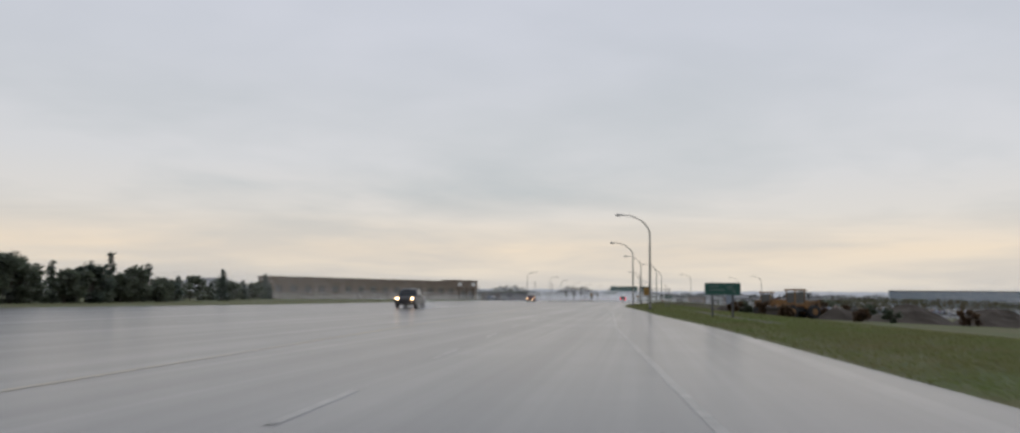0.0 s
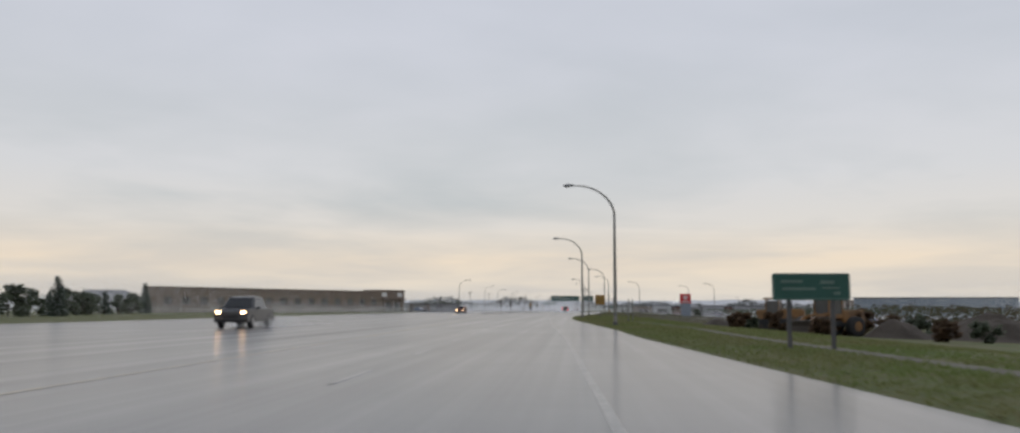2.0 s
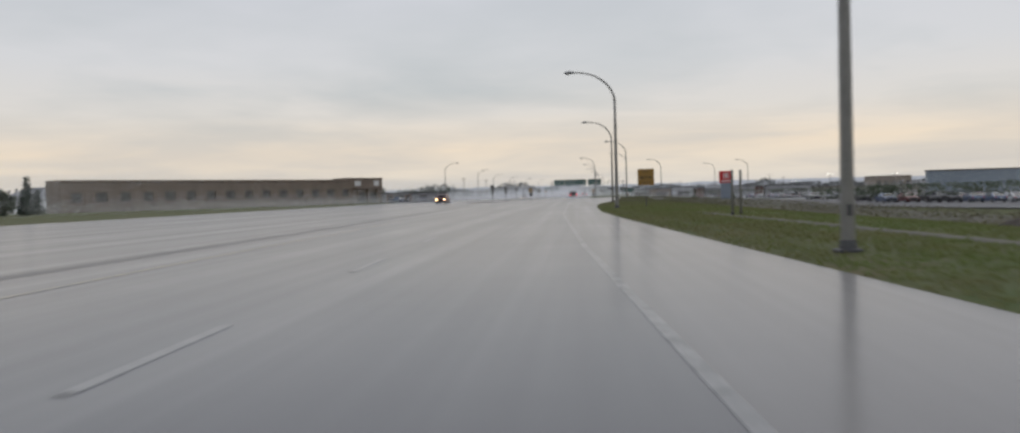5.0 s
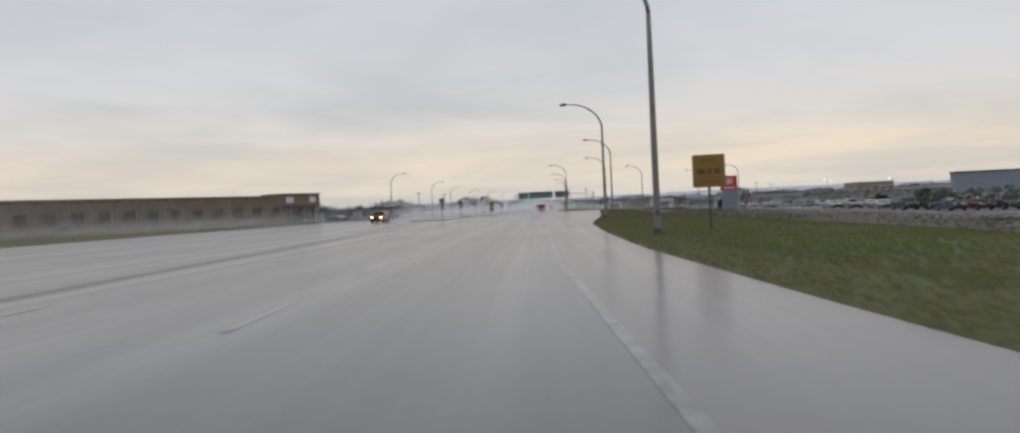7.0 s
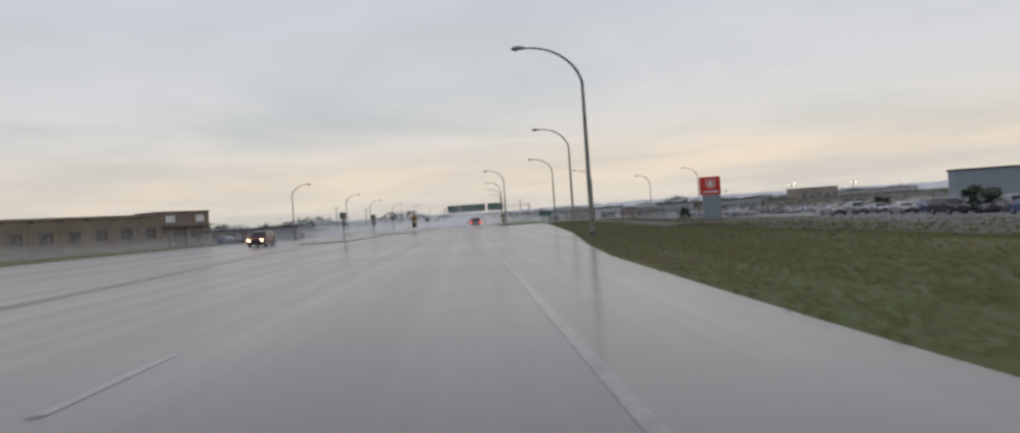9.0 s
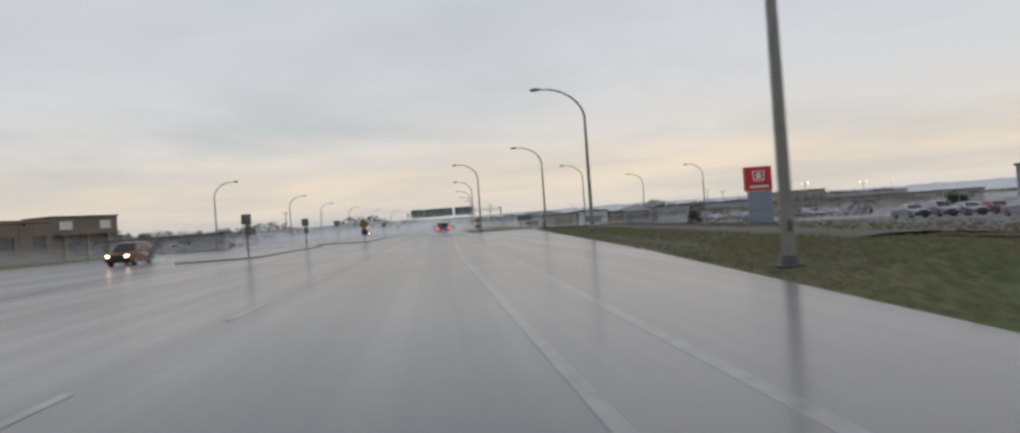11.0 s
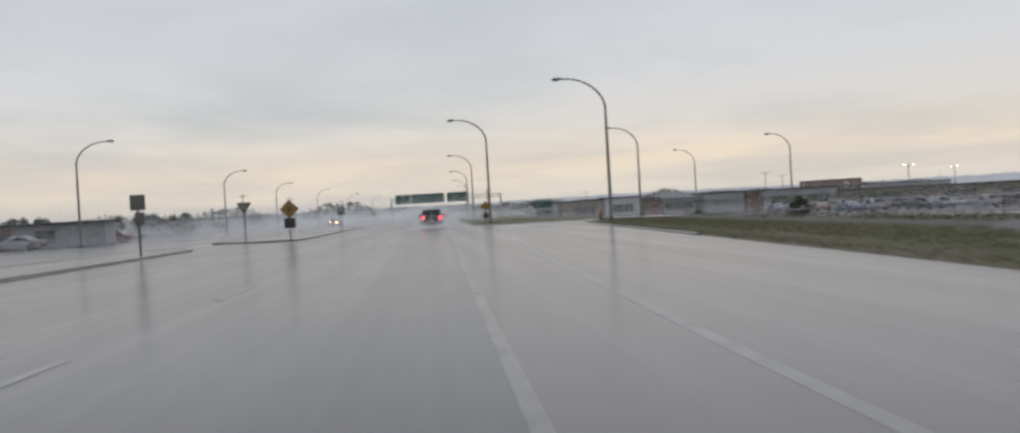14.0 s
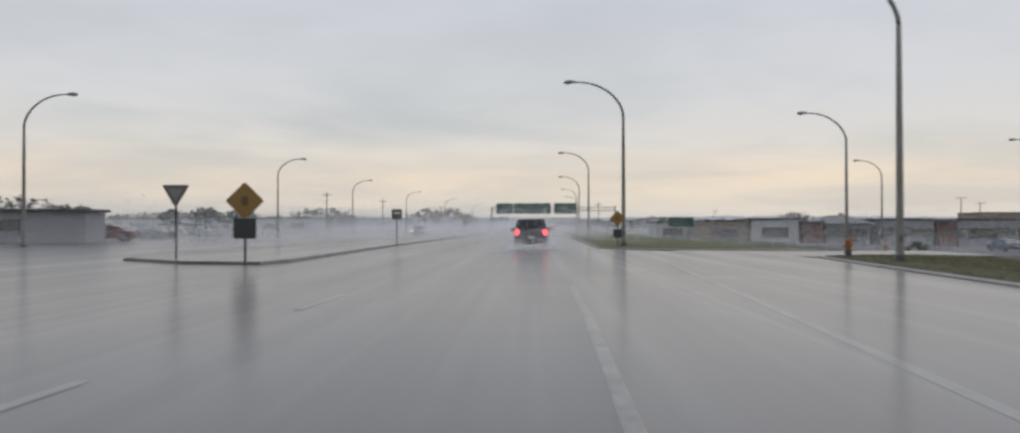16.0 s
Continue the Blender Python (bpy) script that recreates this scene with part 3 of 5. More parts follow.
# ---------------------------------------------------------------- signs
def guide_sign(m, w, h, low, label, writing, legs, group="", leg_mat="dark_steel", splay=0.0):
    t = thing("road_sign", label, "road sign", m, group)
    z = low + h / 2
    panel = part("panel", slab(rounded(w, h, 0.08, 0, z), 0.04, 0.006), M["green"], t, "dark green reflective panel")
    rim = bmesh.new()
    for cx, cz, sx, sz in ((0, z + h / 2 - 0.04, w - 0.16, 0.022), (0, z - h / 2 + 0.04, w - 0.16, 0.022), (-w / 2 + 0.04, z, 0.022, h - 0.16), (w / 2 - 0.04, z, 0.022, h - 0.16)):
        box((cx, -0.003, cz), (sx, 0.006, sz), 0, rim)
    part("border", rim, M["dim_white"], panel, "thin white border")
    for x, dz, bw, bh in writing:
        part("bar", slab(rounded(bw, bh, 0.02, x, z + dz, 2), 0.004), M["dim_white"], panel, m=pose(0, -0.008, 0))
    for x in legs:
        bm = box((x, 0.10, (z + h / 2 - 0.15) / 2 - 0.3), (0.11, 0.10, z + h / 2 - 0.15 + 0.6), 0.01)
        part("post", bm, M[leg_mat], t, "dark timber-like post")
    for dz in (-h * 0.3, h * 0.3):
        part("stiffener", box((0, 0.06, z + dz), (w * 0.94, 0.03, 0.05)), M["steel"], t)
    return t


guide_sign(pose(9.05, 54.8, -0.02, 0, 0, 4), 2.2, 0.76, 1.5, "dark green highway guide sign on two posts in the verge grass",
           [(-0.55, 0.15, 0.62, 0.08), (-0.35, -0.06, 0.95, 0.08), (0.45, 0.13, 0.42, 0.10), (0.55, -0.03, 0.5, 0.05), (0.72, -0.18, 0.2, 0.09)], (-0.62, 0.62))
guide_sign(pose(16.05, 331.8, -0.3), 2.75, 1.02, 1.5, "small green guide sign on two posts beyond the side street",
           [(-0.4, 0.2, 1.3, 0.16), (-0.2, -0.15, 1.7, 0.16)], (-0.8, 0.8))


def plate_sign(name, m, label, category, outline, material, centre_z, post_top, extras=(), post_r=0.04, group="", posts=(0.0,), back=False):
    """A flat plate bolted to a post, with marks on its face."""
    t = thing(name, label, category, m, group)
    plate = part("plate", slab(outline, 0.012, 0.003), M[material], t, m=pose(0, -0.06, centre_z))
    for o, mat, lab in extras:
        part("mark", slab(o, 0.004), M[mat], plate, lab, m=pose(0, -0.006, 0))
    for x in posts:
        part("post", tube([(x, 0, -0.4), (x, 0, post_top)], post_r, 8), M["dark_steel"], t, "thin dark steel post")
    for dz in (-0.15, 0.15):
        part("bolt", tube([(0, -0.075, centre_z + dz), (0, -0.04, centre_z + dz)], 0.014, 6), M["steel"], t)
    return t


def diamond(r):
    k = r * 0.06
    return [(k, -r + k), (r - k, -k), (r - k, k), (k, r - k), (-k, r - k), (-r + k, k), (-r + k, -k), (-k, -r + k)]


# amber square sign by the verge
plate_sign("road_sign", pose(5.62, 138.7, land(5.62, 138.7), 0, 0, -4), "square amber warning sign on a dark steel post in the grass", "road sign",
           rounded(1.2, 1.22, 0.07), "amber", 2.2, 2.75,
           [(rounded(0.30, 0.20, 0.06, -0.28, -0.02, 3), "faded_black", ""), (rounded(0.16, 0.18, 0.04, 0.02, 0.0, 2), "faded_black", ""), (rounded(0.22, 0.20, 0.05, 0.30, -0.01, 2), "faded_black", ""),
            (rounded(0.62, 0.045, 0.02, 0.02, -0.40, 2), "faded_black", ""), (rounded(0.5, 0.045, 0.02, -0.02, 0.40, 2), "faded_black", "")], 0.045)


def warning_pair(m, label, material, r, z, bw, bh, bz, group=""):
    """A diamond with a square tab below it on the same post."""
    t = plate_sign("road_sign", m, label, "road sign", diamond(r), material, z, z + 0.2,
                   [(rounded(r * 0.34, r * 0.5, 0.06, 0, 0.0, 2), "faded_black", "worn dark mark")], 0.04, group)
    part("tab", slab(rounded(bw, bh, 0.04), 0.012, 0.003), M["plate"], t, "dark grey square tab plate", m=pose(0, -0.06, bz))
    return t


warning_pair(pose(-9.58, 265.9, 0.1, 0, 0, 6), "yellow diamond warning sign over a dark tab on the median", "yellow", 0.62, 2.0, 0.72, 0.66, 1.1)
warning_pair(pose(4.7, 287.6, 0.1, 0, 0, -5), "orange diamond warning sign over a dark tab by the lamp post", "amber", 0.46, 1.6, 0.5, 0.5, 0.75)
plate_sign("road_sign", pose(-12.97, 268.6, 0.12), "grey downward triangular sign on a thin median post", "road sign",
           [(0.05, -0.40), (0.47, 0.30), (0.44, 0.36), (-0.44, 0.36), (-0.47, 0.30), (-0.05, -0.40)], "sign_back", 2.28, 2.55,
           [([(0, -0.22), (0.26, 0.22), (-0.26, 0.22)], "steel", "pale centre")], 0.035)
for x, y, z, s in ((-14.25, 225.4, 2.55, 0.66), (-13.9, 249.9, 2.45, 0.66)):
    t = plate_sign("road_sign", pose(x, y, 0.1, 0, 0, random.uniform(-6, 6)), "back of a dark square road sign on a median post", "road sign",
                   rounded(s, s * 1.08, 0.05), "sign_back", z, z + 0.25, (), 0.05, "median signs facing the oncoming lanes")
    part("tab", slab(rounded(0.4, 0.62, 0.04), 0.012, 0.003), M["sign_back"], t, "narrow lower plate", m=pose(0.05, -0.06, z - 0.75))
plate_sign("road_sign", pose(-8.9, 293.3, 0.1), "small dark square road sign on the median", "road sign", rounded(0.66, 0.66, 0.05), "sign_back", 1.95, 2.2,
           [(rounded(0.4, 0.1, 0.02, 0, 0.08, 2), "white", "")], 0.035)
plate_sign("road_sign", pose(-9.6, 360, 0.1), "small yellow diamond sign far along the median", "road sign", diamond(0.5), "yellow", 1.8, 2.0, (), 0.035)
for x, y in ((24.6, 299.0),):
    t = thing("marker_post", "short orange marker post standing in the verge", "marker post", pose(x, y, max(land(x, y), -0.5)), "orange marker posts")
    part("post", tube([(0, 0, -0.1), (0, 0, 0.75), (0, 0, 0.82)], [0.07, 0.07, 0.03], 10), M["orange"], t)
    part("band", tube([(0, 0, 0.5), (0, 0, 0.62)], 0.074, 10), M["white"], t, "white reflective band")

for k, (x, y) in enumerate([(7.65, 115.0), (8.05, 115.1)]):
    t = thing("sign_post", "bare grey steel post standing in the verge grass", "post", pose(x, y, land(x, y)), "pair of bare posts in the verge")
    part("post", tube([(0, 0, -0.3), (0, 0, 2.05), (0, 0, 2.08)], [0.06, 0.06, 0.045], 10), M["steel"], t, smooth=True)
    part("collar", tube([(0, 0, -0.05), (0, 0, 0.12)], 0.085, 10), M["dark_steel"], t)

# fire hydrant at the street corner
t = thing("fire_hydrant", "orange fire hydrant with a dark base at the street corner", "fire hydrant", pose(12.25, 272.4, 0.08))
part("base", tube([(0, 0, -0.15), (0, 0, 0.18), (0, 0, 0.22)], [0.13, 0.13, 0.17], 12), M["dark_steel"], t, "dark iron base and flange")
part("barrel", tube([(0, 0, 0.22), (0, 0, 0.52), (0, 0, 0.54)], [0.11, 0.11, 0.14], 12), M["orange"], t)
part("bonnet", tube([(0, 0, 0.54), (0, 0, 0.62), (0, 0, 0.68), (0, 0, 0.71)], [0.135, 0.12, 0.07, 0.03], 12), M["orange"], t)
for dx, dy, r in ((0.19, 0, 0.05), (-0.19, 0, 0.05), (0, -0.2, 0.065)):
    part("nozzle", tube([(dx * 0.4, dy * 0.4, 0.42), (dx, dy, 0.42)], r, 10), M["orange"], t)

# dealership pylon
def pylon():
    t = thing("pylon_sign", "red dealership pylon sign on a blue-grey base beside the lot", "pylon sign", pose(29.68, 244.8, 0, 0, 0, 0))
    bm = box((0.0, 0.3, 3.62), (2.6, 0.62, 2.3), 0.04)
    cab = part("cabinet", bm, M["red"], t, "bright red sign cabinet")
    o = [(-0.62, 0.5), (0.62, 0.5), (0.52, -0.42), (0.34, -0.52), (-0.34, -0.52), (-0.52, -0.42)]
    i = [(x * 0.80, z * 0.80) for x, z in o]
    bm = bmesh.new()
    n = len(o)
    a = [bm.verts.new((x, -0.02, 3.88 + z)) for x, z in o]
    b = [bm.verts.new((x, -0.02, 3.88 + z)) for x, z in i]
    a2 = [bm.verts.new((x, 0.0, 3.88 + z)) for x, z in o]
    b2 = [bm.verts.new((x, 0.0, 3.88 + z)) for x, z in i]
    for k in range(n):
        q = (k + 1) % n
        bm.faces.new((a[k], a[q], b[q], b[k]))
        bm.faces.new((a[k], a2[k], a2[q], a[q]))
        bm.faces.new((b[k], b[q], b2[q], b2[k]))
    bmesh.ops.recalc_face_normals(bm, faces=bm.faces[:])
    part("emblem_ring", bm, M["white"], cab, "white emblem outline")
    part("emblem_bar", slab(rounded(0.5, 0.62, 0.16, 0, 3.88), 0.012), M["white"], cab, "white emblem shape", m=pose(0, -0.024, 0))
    part("bar", slab(rounded(1.9, 0.2, 0.05, 0, 2.86), 0.012), M["white"], cab, "white bar of writing", m=pose(0, -0.024, 0))
    part("column", box((0.1, 0.3, 0.55), (2.3, 0.5, 3.8), 0.03), M["pylon"], t, "blue-grey clad column")
    part("seam", box((0.1, 0.046, 0.6), (2.3, 0.012, 0.03)), M["dark_steel"], t)
    part("footing", box((0.1, 0.3, -1.25), (2.9, 1.1, 0.5), 0.03), M["concrete"], t)
    return t


pylon()


# ---------------------------------------------------------------- sign gantries
def gantry(m, x0, x1, top, panels, label):
    t = thing("sign_gantry", label, "sign gantry", m)
    for x in (x0, x1):
        part("column", tube([(x, 0, -0.5), (x, 0, top)], [0.26, 0.20], 12), M["steel"], t, smooth=True)
        part("footing", box((x, 0, 0.1), (0.9, 0.9, 0.6), 0.04), M["concrete"], t)
    for dz, dy in ((-0.25, -0.35), (-1.1, -0.35), (-0.25, 0.35), (-1.1, 0.35)):
        part("chord", tube([(x0, dy, top + dz), (x1, dy, top + dz)], 0.07, 8), M["steel"], t)
    n = max(2, int((x1 - x0) / 1.8))
    for k in range(n):
        a, b = x0 + (x1 - x0) * k / n, x0 + (x1 - x0) * (k + 1) / n
        part("brace", tube([(a, -0.35, top - 1.1 if k % 2 else top - 0.25), (b, -0.35, top - 0.25 if k % 2 else top - 1.1)], 0.04, 6), M["steel"], t)
    for cx, w, h, cz, marks in panels:
        p = part("sign_panel", slab(rounded(w, h, 0.12, cx, cz), 0.06, 0.01), M["green"], t, "green highway sign panel", m=pose(0, -0.6, 0))
        for mx, mz, mw, mh in marks:
            part("bar", slab(rounded(mw, mh, 0.05, cx + mx, cz + mz, 2), 0.01), M["dim_white"], p, m=pose(0, -0.014, 0))
    return t


gantry(pose(0, 463.2, 0), -10.4, 21.8, 6.5, [
    (-7.05, 4.3, 2.75, 5.95, [(0.0, 0.5, 2.6, 0.34), (0.0, -0.4, 3.0, 0.34)]),
    (0.15, 9.7, 2.75, 5.95, [(-2.2, 0.5, 3.6, 0.34), (-2.2, -0.4, 4.2, 0.34), (2.6, 0.5, 2.8, 0.34), (2.6, -0.4, 3.4, 0.34)]),
    (8.85, 5.9, 2.75, 5.95, [(-0.3, 0.5, 3.4, 0.34), (-0.3, -0.4, 4.2, 0.34)])],
    "steel sign gantry over the road with three green panels")
gantry(pose(0, 610, 0), -21.5, 18, 5.0, [(-14.0, 9.0, 1.7, 4.4, [(0, 0.2, 5.5, 0.3), (0, -0.3, 4.5, 0.3)])], "far steel sign gantry with one green panel")


# ---------------------------------------------------------------- vehicles
def wheel(parent, x, y, r, w):
    tyre = part("wheel", tube([(-w / 2, 0, 0), (-w / 2 + 0.03, 0, 0), (w / 2 - 0.03, 0, 0), (w / 2, 0, 0)], [r * 0.9, r, r, r * 0.9], 18), M["rubber"], parent, "black rubber tyre",
                m=pose(x, y, r), smooth=False)
    part("rim", tube([(-w / 2 - 0.012, 0, 0), (w / 2 + 0.012, 0, 0)], r * 0.6, 12), M["rim"], tyre)
    return tyre


def car(m, paint, label, category, shape="suv", lights="", group=""):
    """A vehicle that faces local -y; its base is between the wheels on the ground."""
    t = thing("car" if shape != "pickup" else "pickup_truck", label, category, m, group)
    W = 1.86
    if shape == "suv":
        L, H, belt, wr = 4.6, 1.72, 1.02, 0.36
        prof = [(-2.3, 0.42), (-2.3, 0.78), (-2.16, 0.92), (-1.15, belt), (-0.45, H - 0.06), (0.1, H), (1.75, H - 0.04), (2.12, belt + 0.06), (2.3, 0.92), (2.3, 0.40), (2.0, 0.26), (-2.05, 0.26)]
    elif shape == "sedan":
        L, H, belt, wr = 4.6, 1.42, 0.90, 0.32
        prof = [(-2.3, 0.40), (-2.28, 0.66), (-2.1, 0.78), (-1.0, belt), (-0.35, H - 0.05), (0.3, H), (1.0, H - 0.08), (1.65, belt + 0.04), (2.2, 0.88), (2.3, 0.5), (2.1, 0.24), (-2.1, 0.24)]
    else:
        L, H, belt, wr = 5.6, 1.86, 1.12, 0.40
        prof = [(-2.8, 0.5), (-2.78, 0.95), (-2.6, 1.08), (-1.5, belt + 0.03), (-0.9, H - 0.06), (-0.4, H), (0.75, H - 0.02), (1.0, belt + 0.05), (2.75, belt), (2.8, 0.62), (2.5, 0.36), (-2.5, 0.36)]
    bm = bmesh.new()
    cols = []
    n = len(prof)
    for sx in (-1, -0.86, 0.86, 1):
        ring = []
        for y, z in prof:
            x = sx * W / 2
            if z > belt + 0.08:
                x *= 0.80
            elif abs(sx) == 1:
                x *= 0.985 if z < 0.5 else 1.0
            zz = z - (0.03 if abs(sx) == 1 and z > belt else 0)
            yy = y * (0.975 if abs(sx) == 1 else 1.0)
            ring.append(bm.verts.new((x, yy, zz)))
        cols.append(ring)
    for a, b in zip(cols, cols[1:]):
        for i in range(n):
            bm.faces.new((a[i], a[(i + 1) % n], b[(i + 1) % n], b[i]))
    bm.faces.new(cols[0])
    bm.faces.new(cols[-1][::-1])
    bmesh.ops.recalc_face_normals(bm, faces=bm.faces[:])
    bmesh.ops.bevel(bm, geom=[e for e in bm.edges if e.calc_length() > 0.25], offset=0.035, segments=2, affect="EDGES")
    body = part("body", bm, PAINT[paint], t, smooth=False)
    hw = W / 2
    iw, ir, rb = prof[3], prof[4], prof[7]
    rt = prof[6]

    def pane(p0, p1, wa, wb, name, push):
        d = Vector((0, p1[0] - p0[0], p1[1] - p0[1]))
        nrm = Vector((0, -d.z, d.y)).normalized() * push
        a, b = Vector((0, p0[0], p0[1])) + d * 0.1 + nrm, Vector((0, p0[0], p0[1])) + d * 0.9 + nrm
        b_ = bmesh.new()
        v = [b_.verts.new((x, q.y, q.z)) for x, q in ((-wa, a), (wa, a), (wb, b), (-wb, b))]
        v2 = [b_.verts.new((x, q.y, q.z)) for x, q in ((-wa, a - nrm * 0.6), (wa, a - nrm * 0.6), (wb, b - nrm * 0.6), (-wb, b - nrm * 0.6))]
        b_.faces.new(v)
        for i in range(4):
            b_.faces.new((v[i], v2[i], v2[(i + 1) % 4], v[(i + 1) % 4]))
        bmesh.ops.recalc_face_normals(b_, faces=b_.faces[:])
        part(name, b_, M["car_glass"], t, "dark glass")
    pane(iw, ir, hw * 0.82, hw * 0.66, "windscreen", 0.03)
    pane(rt, rb, hw * 0.66, hw * 0.78, "rear_window", 0.03)
    for s in (-1, 1):
        y0, y1 = iw[0] + 0.45, (rb[0] - 0.35)
        ya, yb = ir[0] + 0.12, (rt[0] - 0.1)
        b_ = bmesh.new()
        xo, xt = s * (hw * 0.955), s * (hw * 0.815)
        q = [(xo, y0, belt + 0.03), (xo, y1, belt + 0.05), (xt, yb, H - 0.14), (xt, ya, H - 0.14)]
        v = [b_.verts.new((x + s * 0.012, y, z)) for x, y, z in q]
        v2 = [b_.verts.new((x - s * 0.03, y, z)) for x, y, z in q]
        b_.faces.new(v if s > 0 else v[::-1])
        for i in range(4):
            b_.faces.new((v[i], v2[i], v2[(i + 1) % 4], v[(i + 1) % 4]))
        bmesh.ops.recalc_face_normals(b_, faces=b_.faces[:])
        part("side_window", b_, M["car_glass"], t, "dark glass")
        for y in (-L * 0.31, L * 0.30):
            wheel(t, s * (hw - 0.10), y, wr, 0.23)
        yf, yr = -L / 2 - 0.005, L / 2 + 0.005
        part("headlight", box((s * (hw - 0.25), yf + 0.03, 0.74 if shape != "pickup" else 0.92), (0.28, 0.08, 0.14), 0.02), M["head_on"] if "h" in lights else M["lens"], t, "bright headlight" if "h" in lights else "")
        part("tail_light", box((s * (hw - 0.16), yr - 0.04, 0.92 if shape != "sedan" else 0.74), (0.20, 0.10, 0.28 if shape != "sedan" else 0.17), 0.02), M["tail_on"] if "t" in lights else M["red"], t,
             "glowing red tail light" if "t" in lights else "")
        part("door_mirror", box((s * (hw + 0.10), iw[0] + 0.5, belt + 0.06), (0.2, 0.1, 0.14), 0.025), PAINT[paint], t)
    part("bumper", box((0, L / 2 + 0.0, 0.46), (W * 0.95, 0.16, 0.22), 0.03), M["black"], t, "black rear bumper")
    part("front_bumper", box((0, -L / 2 - 0.0, 0.46), (W * 0.95, 0.16, 0.22), 0.03), M["black"], t)
    part("grille", box((0, -L / 2 - 0.012, 0.70), (0.9, 0.05, 0.2), 0.015), M["black"], t)
    part("number_plate", box((0, L / 2 + 0.02, 0.66), (0.32, 0.03, 0.16), 0.008), M["white"], t, "plain pale plate")
    return t


# the car ahead, and the traffic that comes the other way
car(pose(-0.3, 288.0, 0.0, 0, 0, 181), "charcoal", "dark sport utility vehicle on the wet road, tail lights glowing", "car", "suv", "t")
car(pose(-18.3, 83.0, 0.0, 0, 0, 4) @ Matrix.Diagonal((1.08, 1.05, 1.05, 1)), "charcoal", "dark pickup truck in the oncoming lanes, headlights on", "pickup truck", "pickup", "h")
car(pose(-24.0, 231.0, 0.0, 0, 0, -3), "copper", "rusty red sport utility vehicle in the oncoming lanes, headlights on", "car", "suv", "h")
car(pose(-17.6, 372.0, 0.0, 0, 0, -2), "silver", "silver sedan far along the oncoming lanes, headlights on", "car", "sedan", "h")
car(pose(3.4, 402, 0.0, 0, 0, 180), "maroon", "far dark red sedan with tail lights glowing", "car", "sedan", "t")
car(pose(-1.6, 424, 0.0, 0, 0, 180), "silver", "far silver sport utility vehicle with tail lights glowing", "car", "suv", "t")

LOT_GROUP = "cars parked on the dealer lot"
kinds = [("silver", "sedan", "pale grey sedan parked on the wet lot"), ("silver", "suv", "silver sport utility vehicle parked on the wet lot"), ("blue", "sedan", "dark blue sedan parked on the wet lot"),
         ("charcoal", "suv", "charcoal sport utility vehicle parked on the wet lot"), ("maroon", "sedan", "maroon sedan parked on the wet lot")]
protos = []
spots = [(47 + 3.1 * i + (0.6 if r % 2 else 0), 208 + 14.0 * r) for r in range(4) for i in range(11)]
spots += [(52 + 3.2 * i, 318 + 16 * r) for r in range(2) for i in range(10)]
random.Random(5).shuffle(spots)
spots = [s for s in spots if abs(s[0] - 29.7) > 4][:58]
for k, (x, y) in enumerate(spots):
    q = k % len(kinds)
    m = pose(x, y, land(x, y) + 0.075, 0, 0, random.choice((0, 180)) + random.uniform(-4, 4))
    if len(protos) <= q:
        protos.append(car(m, kinds[q][0], kinds[q][2], "car", kinds[q][1], "", LOT_GROUP))
    else:
        copy_thing(protos[q], m)


